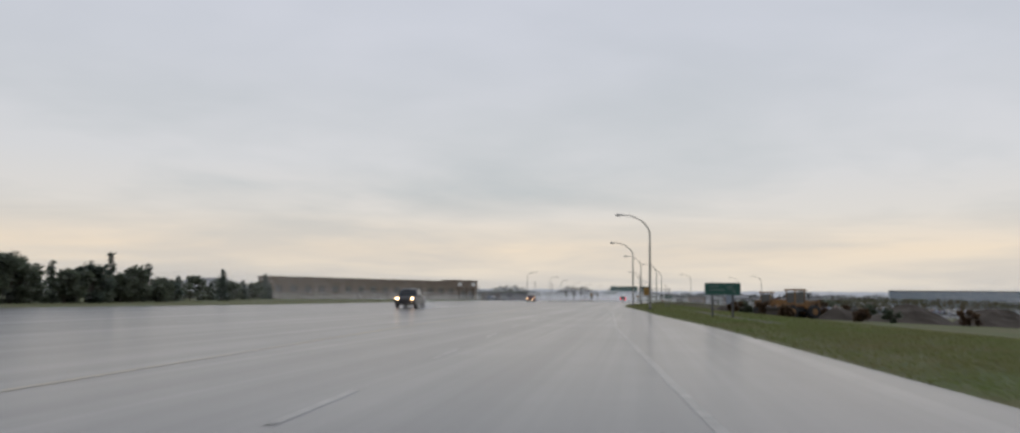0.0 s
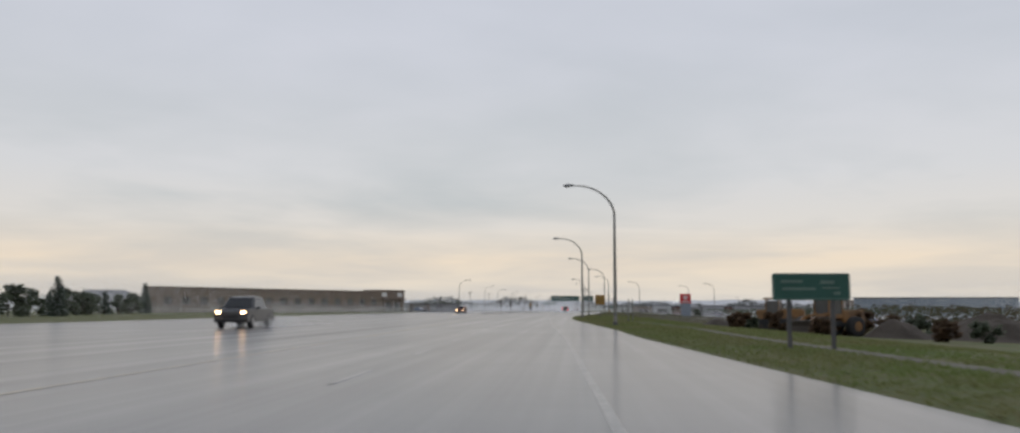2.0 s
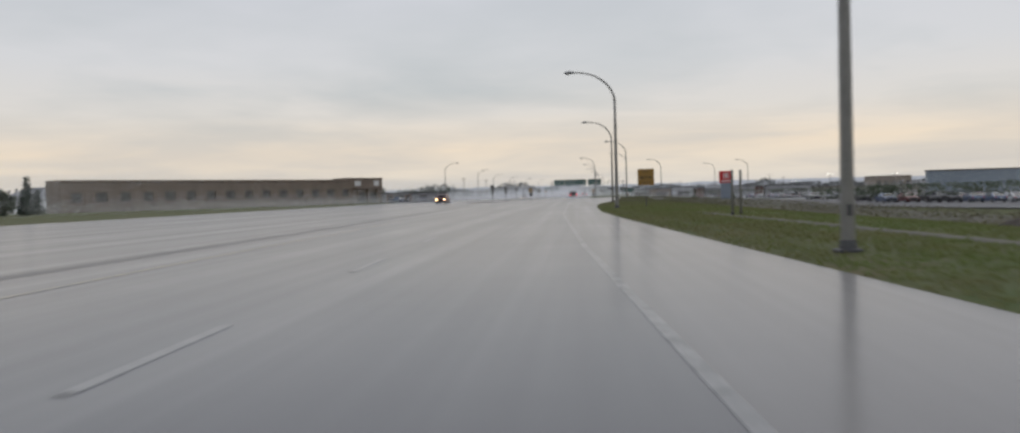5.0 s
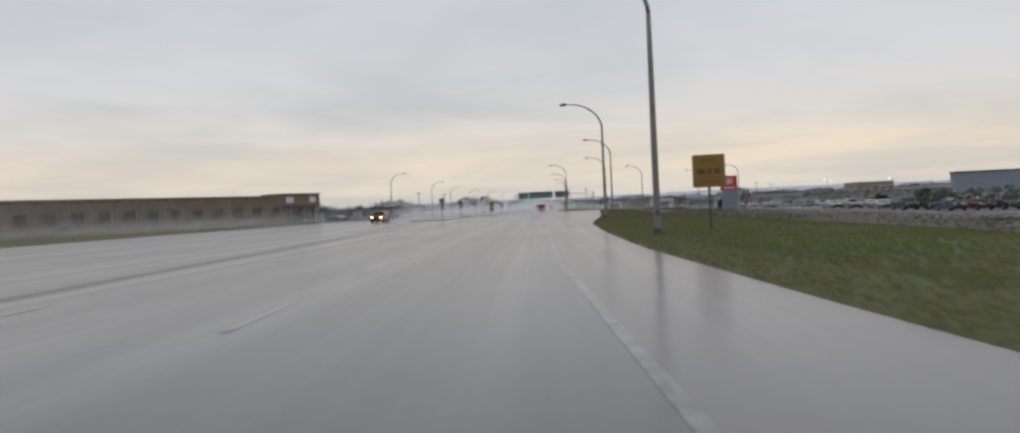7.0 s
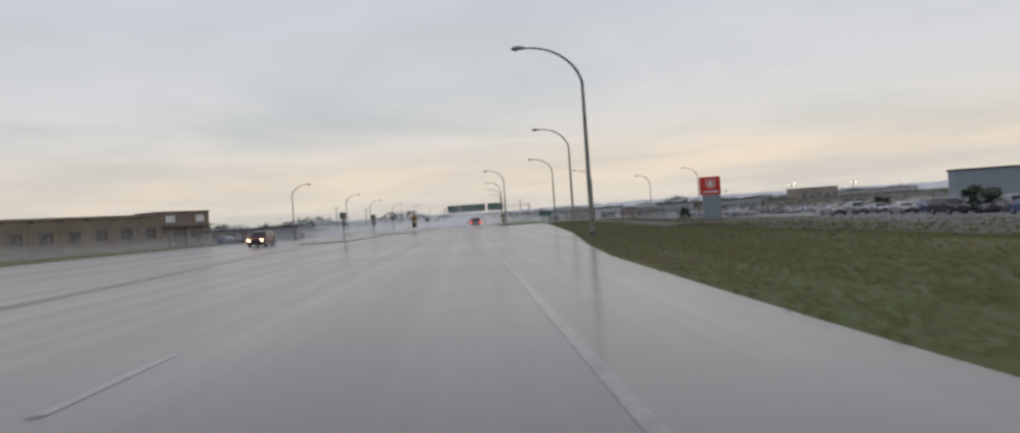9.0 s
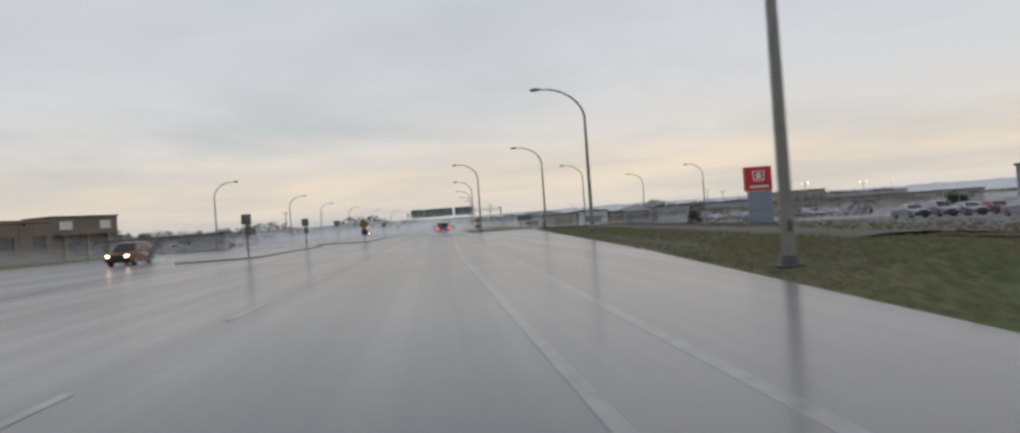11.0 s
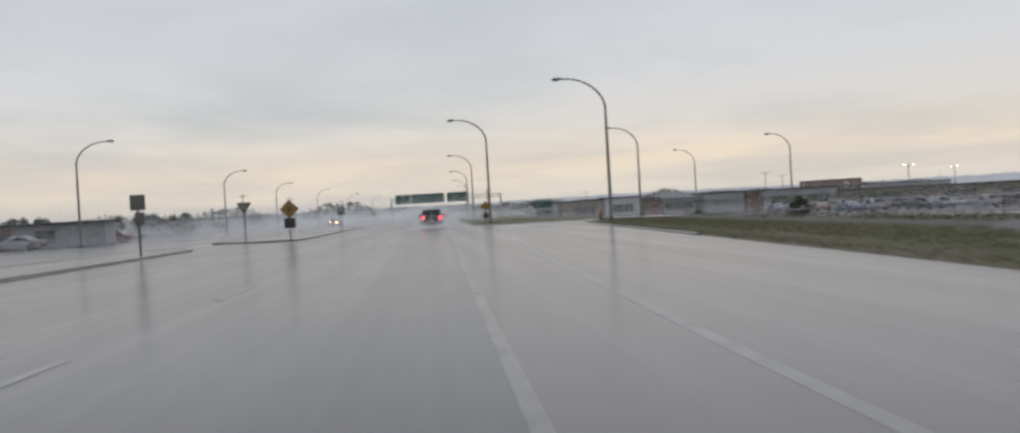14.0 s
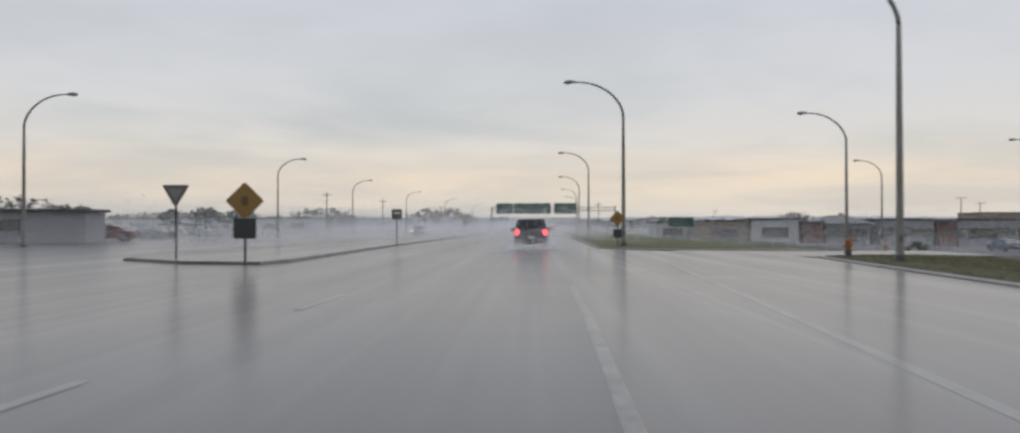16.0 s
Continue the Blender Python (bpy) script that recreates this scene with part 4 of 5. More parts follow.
# ---------------------------------------------------------------- earth-moving machines in the verge
def wheel_loader(m):
    t = thing("wheel_loader", "muddy yellow wheel loader parked on bare soil below the verge", "wheel loader", m)
    for x in (-0.95, 0.95):
        for y in (-1.25, 1.45):
            w_ = part("wheel", tube([(-0.28, 0, 0), (-0.22, 0, 0), (0.22, 0, 0), (0.28, 0, 0)], [0.55, 0.68, 0.68, 0.55], 20), M["rubber"], t, "big muddy tyre", m=pose(x, y, 0.66))
            part("rim", tube([(-0.29, 0, 0), (0.29, 0, 0)], 0.34, 14), M["machine"], w_)
    part("chassis", box((0, 0.1, 0.85), (1.3, 4.2, 0.4), 0.05), M["black"], t)
    b = box((0, 1.55, 1.35), (1.55, 1.9, 0.85), 0.10, segs=2)
    box((0, 2.35, 1.05), (1.7, 0.4, 0.6), 0.06, b)
    part("engine_hood", b, M["machine"], t)
    cab = bmesh.new()
    for x in (-0.68, 0.68):
        for y in (-0.55, 0.6):
            box((x, y, 2.05), (0.1, 0.1, 1.5), 0.01, cab)
    box((0, 0.02, 1.35), (1.45, 1.3, 0.3), 0.03, cab)
    part("cab_frame", cab, M["machine"], t)
    part("cab_glass", box((0, 0.02, 2.05), (1.36, 1.14, 1.1)), M["cab_glass"], t, "grey wet cab glass, sky light put into its colour")
    part("cab_roof", box((0, 0.02, 2.86), (1.62, 1.5, 0.16), 0.05), M["machine"], t)
    for x in (-0.5, 0.5):
        part("lift_arm", tube([(x, -0.6, 1.5), (x, -1.6, 1.25), (x, -2.4, 0.6)], 0.11, 6, squash=1.4), M["machine"], t)
        part("ram", tube([(x * 0.6, -0.7, 1.0), (x * 0.6, -2.0, 0.8)], 0.05, 8), M["steel"], t)
    o = [(-2.35, 0.15), (-3.35, 0.05), (-3.45, 0.1), (-2.75, 0.35), (-2.6, 0.7), (-2.75, 1.05), (-2.55, 1.1), (-2.3, 0.7)]
    bk = slab(o, 2.3)
    bmesh.ops.transform(bk, matrix=Matrix(((0, 1, 0, -1.15), (1, 0, 0, 0), (0, 0, 1, 0), (0, 0, 0, 1))), verts=bk.verts[:])
    bmesh.ops.recalc_face_normals(bk, faces=bk.faces[:])
    part("bucket", bk, M["soil"], t, "mud-covered bucket")
    part("exhaust", tube([(0.45, 1.3, 1.7), (0.45, 1.3, 2.5)], 0.05, 8), M["black"], t)
    return t


def bulldozer(m):
    t = thing("bulldozer", "muddy orange-brown tracked bulldozer parked on bare soil below the verge", "bulldozer", m)
    for x in (-0.95, 0.95):
        o = [(-1.45, 0.0), (1.35, 0.0), (1.75, 0.25), (1.85, 0.55), (1.6, 0.88), (-1.5, 0.92), (-1.85, 0.6), (-1.8, 0.25)]
        bm = slab(o, 0.5, 0.04)
        bmesh.ops.transform(bm, matrix=Matrix(((0, 1, 0, x - 0.25), (1, 0, 0, 0), (0, 0, 1, 0), (0, 0, 0, 1))), verts=bm.verts[:])
        bmesh.ops.recalc_face_normals(bm, faces=bm.faces[:])
        track = part("track", bm, M["rubber"], t, "mud-caked steel track")
        for k in range(5):
            y = -1.3 + 0.65 * k
            part("roller", tube([(x - 0.29, y, 0.34), (x + 0.29, y, 0.34)], 0.2, 12), M["soil"], track)
        for k in range(9):
            part("grouser", box((x, -1.5 + 0.37 * k, 0.94), (0.5, 0.06, 0.07)), M["soil"], track)
    part("chassis", box((0, 0, 0.75), (1.4, 3.3, 0.5), 0.05), M["black"], t)
    b = box((0, -1.0, 1.35), (1.15, 1.7, 0.8), 0.08, segs=2)
    box((0, -1.88, 1.25), (1.0, 0.14, 0.75), 0.03, b)
    part("engine_hood", b, M["machine"], t)
    part("rear_tank", box((0, 1.35, 1.25), (1.4, 0.8, 0.85), 0.09, segs=2), M["machine"], t)
    cab = bmesh.new()
    for x in (-0.6, 0.6):
        for y in (-0.05, 1.0):
            box((x, y, 1.9), (0.09, 0.09, 1.3), 0.01, cab)
    box((0, 0.48, 1.22), (1.35, 1.25, 0.3), 0.03, cab)
    part("cab_frame", cab, M["machine"], t)
    part("cab_glass", box((0, 0.48, 1.9), (1.2, 1.05, 1.0)), M["cab_glass"], t, "grey wet cab glass, sky light put into its colour")
    part("cab_roof", box((0, 0.48, 2.58), (1.5, 1.45, 0.14), 0.05), M["machine"], t)
    for x in (-1.3, 1.3):
        part("push_arm", tube([(x, 0.6, 0.5), (x, -2.1, 0.45)], 0.1, 6), M["machine"], t)
    o = [(-2.2, 0.0), (-2.32, 0.35), (-2.3, 0.75), (-2.12, 1.15), (-2.02, 1.12), (-2.18, 0.75), (-2.2, 0.38), (-2.08, 0.02)]
    bk = slab(o, 3.0)
    bmesh.ops.transform(bk, matrix=Matrix(((0, 1, 0, -1.5), (1, 0, 0, 0), (0, 0, 1, 0), (0, 0, 0, 1))), verts=bk.verts[:])
    bmesh.ops.recalc_face_normals(bk, faces=bk.faces[:])
    part("blade", bk, M["soil"], t, "mud-covered blade")
    part("exhaust", tube([(0.3, -0.9, 1.7), (0.3, -0.9, 2.35)], 0.05, 8), M["black"], t)
    return t


bulldozer(pose(19.0, 101.5, land(19.0, 101.5) + 0.03, 0, 0, 68))
wheel_loader(pose(19.7, 90.5, land(19.7, 90.5) - 0.05, 0, 0, -62))


def mound(x, y, rx, ry, h, seed, mat="soil", label="heap of dark wet soil in the verge"):
    rng = random.Random(seed)
    v, f = [], []
    n, k = 22, 7
    for j in range(k + 1):
        q = j / k
        for i in range(n):
            a = 2 * math.pi * i / n
            s = 1 + 0.16 * noise.noise(Vector((math.cos(a) * 2 + seed, math.sin(a) * 2, q * 2)))
            px, py = math.cos(a) * rx * q * s, math.sin(a) * ry * q * s
            z = h * (math.cos(q * math.pi) * 0.5 + 0.5) * (1 + 0.3 * noise.noise(Vector((px, py, seed)))) - 0.15 * q
            v.append((px, py, z))
    for j in range(k):
        for i in range(n):
            a, b = j * n + i, j * n + (i + 1) % n
            f.append((a, b, b + n, a + n))
    ob = raw("mound", v, f, M[mat])
    ob.matrix_basis = pose(x, y, land(x, y) - 0.05)
    return tagged(ob, label, "soil heap")


for k, (x, y, rx, ry, h) in enumerate([(15.6, 104.0, 2.0, 1.5, 0.7), (23.5, 88.5, 3.2, 2.0, 1.3), (13.3, 96.5, 2.2, 1.6, 0.7), (30.5, 91, 6.0, 3.4, 1.9), (41, 97, 7.0, 3.6, 2.0)]):
    mound(x, y, rx, ry, h, k)


# ---------------------------------------------------------------- buildings
def unit_window(parent, x, z, w, h, y=0.0, panes=2):
    f = bmesh.new()
    for cx, cz, sx, sz in ((0, h / 2, w + 0.16, 0.1), (0, -h / 2, w + 0.16, 0.1), (-w / 2, 0, 0.1, h), (w / 2, 0, 0.1, h)):
        box((cx, -0.02, cz), (sx, 0.16, sz), 0, f)
    win = part("window", f, M["frame"], parent, m=pose(x, y, z))
    for k in range(panes):
        pw = w / panes
        part("pane", box((-w / 2 + pw * (k + 0.5), 0.02, 0), (pw - 0.06, 0.03, h - 0.08)), M["window"], win, "dark reflecting glass")
    part("sill", box((0, -0.12, -h / 2 - 0.08), (w + 0.3, 0.22, 0.08)), M["concrete"], win)
    return win


def long_building():
    """A long brown two-storey block that faces the road at a slant; local x runs along its front."""
    a, b = Vector((-101.0, 237.0)), Vector((-54.0, 313.4))
    u = (b - a).normalized()
    L = (b - a).length
    m = Matrix(((u.x, -u.y, 0, a.x), (u.y, u.x, 0, a.y), (0, 0, 1, 0), (0, 0, 0, 1)))
    t = thing("long_building", "long low brown brick commercial building with dark windows", "building", m)
    H = 6.2
    D = 6.0
    bays = 15
    bw = (L - 12.0) / bays
    # front wall with openings: piers, spandrels and plinth
    wall = bmesh.new()
    box((L / 2 - 6, D / 2 + 0.3, H / 2 - 0.1), (L - 12, D - 0.6, H - 0.2), 0, wall)
    part("wall", wall, M["brown_wall"], t, "brown brick core")
    for k in range(bays):
        x0 = bw * k
        mid, clear = x0 + 1.1 + (bw - 1.1) / 2, bw - 1.1
        ww = (2.3, 2.5, 2.2)[k % 3]
        part("pier", box((x0 + 0.55, 0.13, H / 2 - 0.3), (1.1, 0.5, H - 0.4), 0.03), M["brown_wall"] if k % 3 else M["tan"], t)
        part("fascia", box((mid, 0.16, 5.0), (clear, 0.44, 2.0)), M["brown_wall"], t)
        part("spandrel", box((mid, 0.16, 0.95), (clear, 0.44, 2.1)), M["tan"] if k % 4 == 1 else M["brown_wall"], t)
        for s in (-1, 1):
            part("jamb", box((mid + s * (ww + clear) / 4, 0.16, 3.0), ((clear - ww) / 2, 0.44, 2.0)), M["brown_wall"], t)
        unit_window(t, mid, 3.0, ww - 0.1, 1.9, 0.22, 2)
        if k % 5 == 3:
            part("door", box((mid + 0.9, -0.075, 1.0), (1.0, 0.06, 2.1), 0.02), M["parapet"], t, "dark brown door")
    part("parapet", box((L / 2 - 6, D / 2 - 0.01, H + 0.1), (L - 11.98, D + 0.26, 0.5), 0.03), M["brown_wall"], t, "brown brick parapet")
    # taller entrance block at the far end
    e = bmesh.new()
    box((L - 6, D / 2 + 0.2, 3.4), (12.0, D + 0.6, 6.8), 0.04, e)
    part("entrance_block", e, M["brown_wall"], t)
    part("cornice", box((L - 6, D / 2 + 0.2, 6.9), (12.4, D + 1.0, 0.25), 0.03), M["parapet"], t)
    for x, w in ((L - 9.5, 2.2), (L - 2.4, 2.0)):
        part("sign_board", box((x, -0.17, 5.5), (w, 0.12, 1.3), 0.02), M["white"], t, "pale blank sign board")
    for x in (L - 10, L - 6, L - 2.2):
        part("column", box((x, -0.5, 2.0), (0.6, 0.6, 4.0), 0.03), M["tan"], t)
    part("canopy", box((L - 6, -0.6, 4.1), (11.2, 1.5, 0.3), 0.03), M["parapet"], t)
    for x in (L - 8, L - 4.1):
        unit_window(t, x, 1.7, 2.6, 2.6, -0.14, 2)
    return t


long_building()


def house(m, w, d, h, rise, label, wall="pale_wall", roof="roof_grey"):
    t = thing("house", label, "house", m)
    part("wall", box((0, 0, h / 2), (w, d, h), 0.02), M[wall], t)
    o = 0.5
    bm = bmesh.new()
    lo = [bm.verts.new(p) for p in ((-w / 2 - o, -d / 2 - o, h), (w / 2 + o, -d / 2 - o, h), (w / 2 + o, d / 2 + o, h), (-w / 2 - o, d / 2 + o, h))]
    hi = [bm.verts.new(p) for p in ((-w * 0.22, 0, h + rise), (w * 0.22, 0, h + rise))]
    lo2 = [bm.verts.new((v.co.x, v.co.y, h - 0.18)) for v in lo]
    for q in ((lo[0], lo[1], hi[1], hi[0]), (lo[1], lo[2], hi[1]), (lo[2], lo[3], hi[0], hi[1]), (lo[3], lo[0], hi[0]), lo2[::-1]):
        bm.faces.new(q)
    for i in range(4):
        bm.faces.new((lo2[i], lo2[(i + 1) % 4], lo[(i + 1) % 4], lo[i]))
    bmesh.ops.recalc_face_normals(bm, faces=bm.faces[:])
    r = part("roof", bm, M[roof], t, "grey hipped shingle roof")
    part("chimney", box((w * 0.15, d * 0.12, h + rise * 0.9), (0.7, 0.7, 1.0), 0.02), M["brown_wall"], r)
    for x in (-w * 0.3, 0.0, w * 0.3):
        unit_window(t, x, h * 0.55, 1.6, 1.2, -d / 2 - 0.06)
    part("door", box((w * 0.15, -d / 2 - 0.05, 1.05), (1.0, 0.1, 2.1), 0.02), M["parapet"], t)
    return t


house(pose(-197, 384, 0.0, 0, 0, 29), 33, 18.0, 4.2, 4.6, "large pale hall with a grey hipped roof behind spruces")


def flat_block(m, w, d, h, wall, label, windows=0, roof="dark_roof", category="building", sill=0.5):
    t = thing("flat_roofed_building", label, category, m)
    part("wall", box((0, d / 2, h / 2 - 0.3), (w, d, h + 0.6), 0.03), M[wall], t)
    part("roof_edge", box((0, d / 2, h + 0.12), (w + 0.4, d + 0.4, 0.3), 0.03), M[roof], t)
    ribs = int(w / 3.0)
    for k in range(1, ribs):
        if h > 3.5:
            part("cladding_seam", box((-w / 2 + w * k / ribs, -0.02, h / 2), (0.09, 0.06, h)), M[wall], t)
    for k in range(windows):
        unit_window(t, -w / 2 + w * (k + 0.5) / windows, h * sill, w / windows * 0.55, h * 0.36, -0.03)
    return t


flat_block(pose(100.7, 273.4, -2.45, 0, 0, -10), 41, 3.2, 6.5, "blue_wall", "large plain blue-grey metal-clad warehouse beyond the lot")
flat_block(pose(169, 546, -2.0), 18.5, 18, 7.8, "far_brown", "brown flat-roofed block on the rise beyond the lots", 5)
flat_block(pose(205, 560, -2.0), 42, 18, 5.2, "grey_wall", "low grey commercial building far beyond the lots", 7)
flat_block(pose(29.2, 368.6, -1.5), 6.8, 11, 3.45, "far_brown", "low grey-brown shop with a flat roof beyond the side street", 1)
flat_block(pose(36.4, 368, -1.55), 7.0, 11, 3.75, "pale_wall", "low pale grey shop with a flat roof beyond the side street", 1)
flat_block(pose(42.0, 367.6, -1.6), 2.8, 9, 3.3, "rust_wall", "narrow rust-brown annex between two grey shops")
house(pose(47.4, 373, -1.65), 6.6, 9, 3.3, 1.25, "grey house with a low hipped roof beyond the side street", "grey_wall")
flat_block(pose(56.2, 368.4, -1.65), 8.0, 12, 3.75, "grey_wall", "plain grey shop with a flat roof beyond the side street")
flat_block(pose(61.8, 367.8, -1.7), 2.7, 9, 3.45, "rust_wall", "narrow rust-brown annex beside a shop")
flat_block(pose(71.5, 369, -1.85), 15.0, 12, 3.9, "grey_wall", "long low grey shop row behind the yard", 2)
flat_block(pose(89.0, 371, -2.0), 17.0, 12, 3.2, "far_brown", "low brown store behind the yard", 1)
flat_block(pose(119, 372, -2.1), 38, 14, 3.2, "far_brown", "long low brown shop row behind the yard", 3)
flat_block(pose(22.6, 377, -1.1), 5.6, 8, 2.9, "pale_wall", "small pale shed beyond the side street", 1)
flat_block(pose(10, 560, 0.0), 16, 10, 4.2, "pale_wall", "small pale building far beside the road", 3)
flat_block(pose(-70, 420, 0.0), 46, 14, 3.0, "pale_wall", "long low grey building across the oncoming lanes", 8)
flat_block(pose(-64, 520, 0.0), 36, 14, 3.8, "grey_wall", "far low grey building across the oncoming lanes", 6)

# low pale shop with a flat roof across the oncoming lanes
t = thing("roadside_shop", "low grey flat-roofed shop with rust-brown door frames across the oncoming lanes", "shop", pose(-43, 303, 0.0) @ Matrix.Diagonal((1.0, 1.0, 0.87, 1)))
part("wall", box((0, 1.6, 1.4), (17.4, 3.0, 2.8), 0.02), M["grey_wall"], t)
part("roof", box((0, 1.5, 2.92), (18, 3.9, 0.26), 0.04), M["dark_roof"], t, "flat dark roof edge")
part("fascia", box((0, 0.02, 2.66), (17.5, 0.12, 0.26)), M["grey_wall"], t)
for x in (-6.6, -1.6):
    part("door_frame", box((x - 0.75, 0.04, 1.2), (0.22, 0.16, 2.4), 0.02), M["ochre"], t, "rust-brown frame")
    part("door_frame", box((x + 0.75, 0.04, 1.2), (0.22, 0.16, 2.4), 0.02), M["ochre"], t, "rust-brown frame")
    part("door_head", box((x, 0.04, 2.3), (1.72, 0.16, 0.2), 0.02), M["ochre"], t, "rust-brown frame")
    part("door", box((x, 0.06, 1.08), (1.24, 0.06, 2.1)), M["window"], t, "dark glazed door")
for x in (-4.1, 2.6):
    unit_window(t, x, 1.6, 1.9, 1.0, 0.07)
LEFT_GROUP = "cars parked across the oncoming lanes"
for k, (x, y) in enumerate([(-40, 296), (-46, 298), (-37, 312), (-52, 330), (-47, 331), (-42, 333), (-56, 352), (-50, 353), (-45, 356)]):
    copy_thing(protos[(k * 2) % 5], pose(x, y, 0.02, 0, 0, random.choice((90, 60, -80)) + random.uniform(-8, 8)))["group"] = LEFT_GROUP


# yard lights: tall thin masts with a lit head
def yard_light(x, y, h, lit=True):
    t = thing("yard_light", "tall thin mast with twin lit floodlights beyond the lots" if lit else "tall thin mast with twin unlit floodlights", "floodlight mast", pose(x, y, land(x, y)), "floodlight masts on the lots")
    part("mast", tube([(0, 0, -0.3), (0, 0, h)], [0.11, 0.06], 8), M["steel"], t)
    part("crossbar", box((0, 0, h), (1.5, 0.08, 0.08)), M["steel"], t)
    for s in (-0.7, 0.7):
        part("floodlight", box((s, -0.1, h + 0.02), (0.24, 0.24, 0.10), 0.03), M["yard_on"] if lit else M["head"], t)
    return t


for x, y, h, lit in ((66, 372, 7.5, False), (72, 378, 7.0, False), (196, 520, 9.0, True), (110.7, 520.5, 6.5, True), (76.6, 339.8, 7.0, True), (109.3, 378, 7.2, True), (168.3, 539, 6.0, True), (58.8, 518, 6.4, True), (90, 462, 6.0, False), (46, 455, 6.5, False)):
    yard_light(x, y, h, lit)


# utility poles far along the road
for x, y in ((-46, 430), (-42, 480), (22, 520), (-34, 560)):
    t = thing("utility_pole", "far thin wooden utility pole with a crossarm", "utility pole", pose(x, y, 0), "utility poles")
    part("pole", tube([(0, 0, -0.3), (0, 0, 9.0)], [0.15, 0.1], 8), M["bark"], t)
    part("crossarm", box((0, 0, 8.4), (2.2, 0.1, 0.12)), M["bark"], t)


# ---------------------------------------------------------------- trees and shrubs
def clumps(points, size, rng, flat=0.6):
    """Many small tilted leaf sprays round the given points."""
    v, f = [], []
    for p, s in points:
        for _ in range(3):
            a, b = rng.uniform(0, 6.28), rng.uniform(-0.9, 0.9)
            u = Vector((math.cos(a), math.sin(a), b * flat)).normalized()
            w = u.cross(Vector((rng.uniform(-1, 1), rng.uniform(-1, 1), 1))).normalized()
            r = size * s * rng.uniform(0.6, 1.3)
            o = Vector(p) + Vector((rng.gauss(0, 1), rng.gauss(0, 1), rng.gauss(0, 1))) * size * 0.5
            i = len(v)
            v += [o - u * r, o - w * r * 0.5, o + u * r * rng.uniform(0.7, 1.2), o + w * r * 0.5]
            n = (v[i + 1] - v[i]).cross(v[i + 2] - v[i])
            if n.x * 0.3 - n.y * 0.85 + n.z * 0.4 > 0:
                f += [(i, i + 1, i + 2), (i, i + 2, i + 3)]
            else:
                f += [(i, i + 2, i + 1), (i, i + 3, i + 2)]
    return v, f


def spruce(m, h, seed, label="dark green spruce standing beyond the oncoming lanes"):
    rng = random.Random(seed)
    t = thing("spruce_tree", label, "spruce tree", m, "spruces beyond the oncoming lanes")
    part("trunk", tube([(0, 0, -0.2), (0.03, 0, h * 0.5), (0, 0, h * 0.97)], [0.13, 0.08, 0.015], 7), M["bark"], t)
    pts = []
    tiers = int(h * 2.6)
    for k in range(tiers):
        q = k / tiers
        z = 0.35 + (h - 0.4) * q
        reach = (0.23 * h) * (1 - q) ** 0.8 * rng.uniform(0.75, 1.15) + 0.08
        for j in range(max(4, int(11 * (1 - q) + 3))):
            a = rng.uniform(0, 6.28)
            for s in (0.4, 0.7, 1.0):
                pts.append(((math.cos(a) * reach * s, math.sin(a) * reach * s, z - 0.22 * reach * s + rng.uniform(-0.08, 0.08)), 1.1 - 0.35 * s))
    v, f = clumps(pts, 0.3, rng, 0.5)
    raw("crown", v, f, M["conifer"], t, "dark needles in ragged tiers")
    return t


def broadleaf(m, h, seed, mat="leaf", label="bushy green tree beyond the oncoming lanes", name="broadleaf_tree", category="tree", spread=0.42, size=0.3, n=420, group="trees beyond the oncoming lanes"):
    rng = random.Random(seed)
    t = thing(name, label, category, m, group)
    bm = tube([(0, 0, -0.2), (rng.uniform(-.1, .1), 0, h * 0.3), (rng.uniform(-.2, .2), rng.uniform(-.2, .2), h * 0.75)], [0.05 * h ** 0.7, 0.04 * h ** 0.7, 0.012 * h], 7)
    heads = []
    for k in range(7):
        a = 6.28 * k / 7 + rng.uniform(-0.4, 0.4)
        r = spread * h * rng.uniform(0.35, 0.85)
        e = Vector((math.cos(a) * r, math.sin(a) * r, h * (0.16 + 0.66 * ((k * 3) % 7) / 6 + rng.uniform(-0.05, 0.05))))
        tube([(0, 0, h * rng.uniform(0.15, 0.4)), e * 0.55 + Vector((0, 0, h * 0.1)), e], [0.02 * h, 0.012 * h, 0.006 * h], 5, bm)
        heads.append((e, h * rng.uniform(0.13, 0.22)))
    heads.append((Vector((0, 0, h * 0.85)), h * 0.15))
    part("trunk", bm, M["bark"], t)
    pts = []
    for _ in range(n):
        c, r = rng.choice(heads)
        d = Vector((rng.gauss(0, 1), rng.gauss(0, 1), rng.gauss(0, 0.8))).normalized() * r * rng.uniform(0.45, 1.1)
        p = c + d
        p.z = max(p.z, 0.1)
        pts.append((p, 1.0))
    v, f = clumps(pts, size, rng)
    raw("crown", v, f, M[mat], t)
    return t


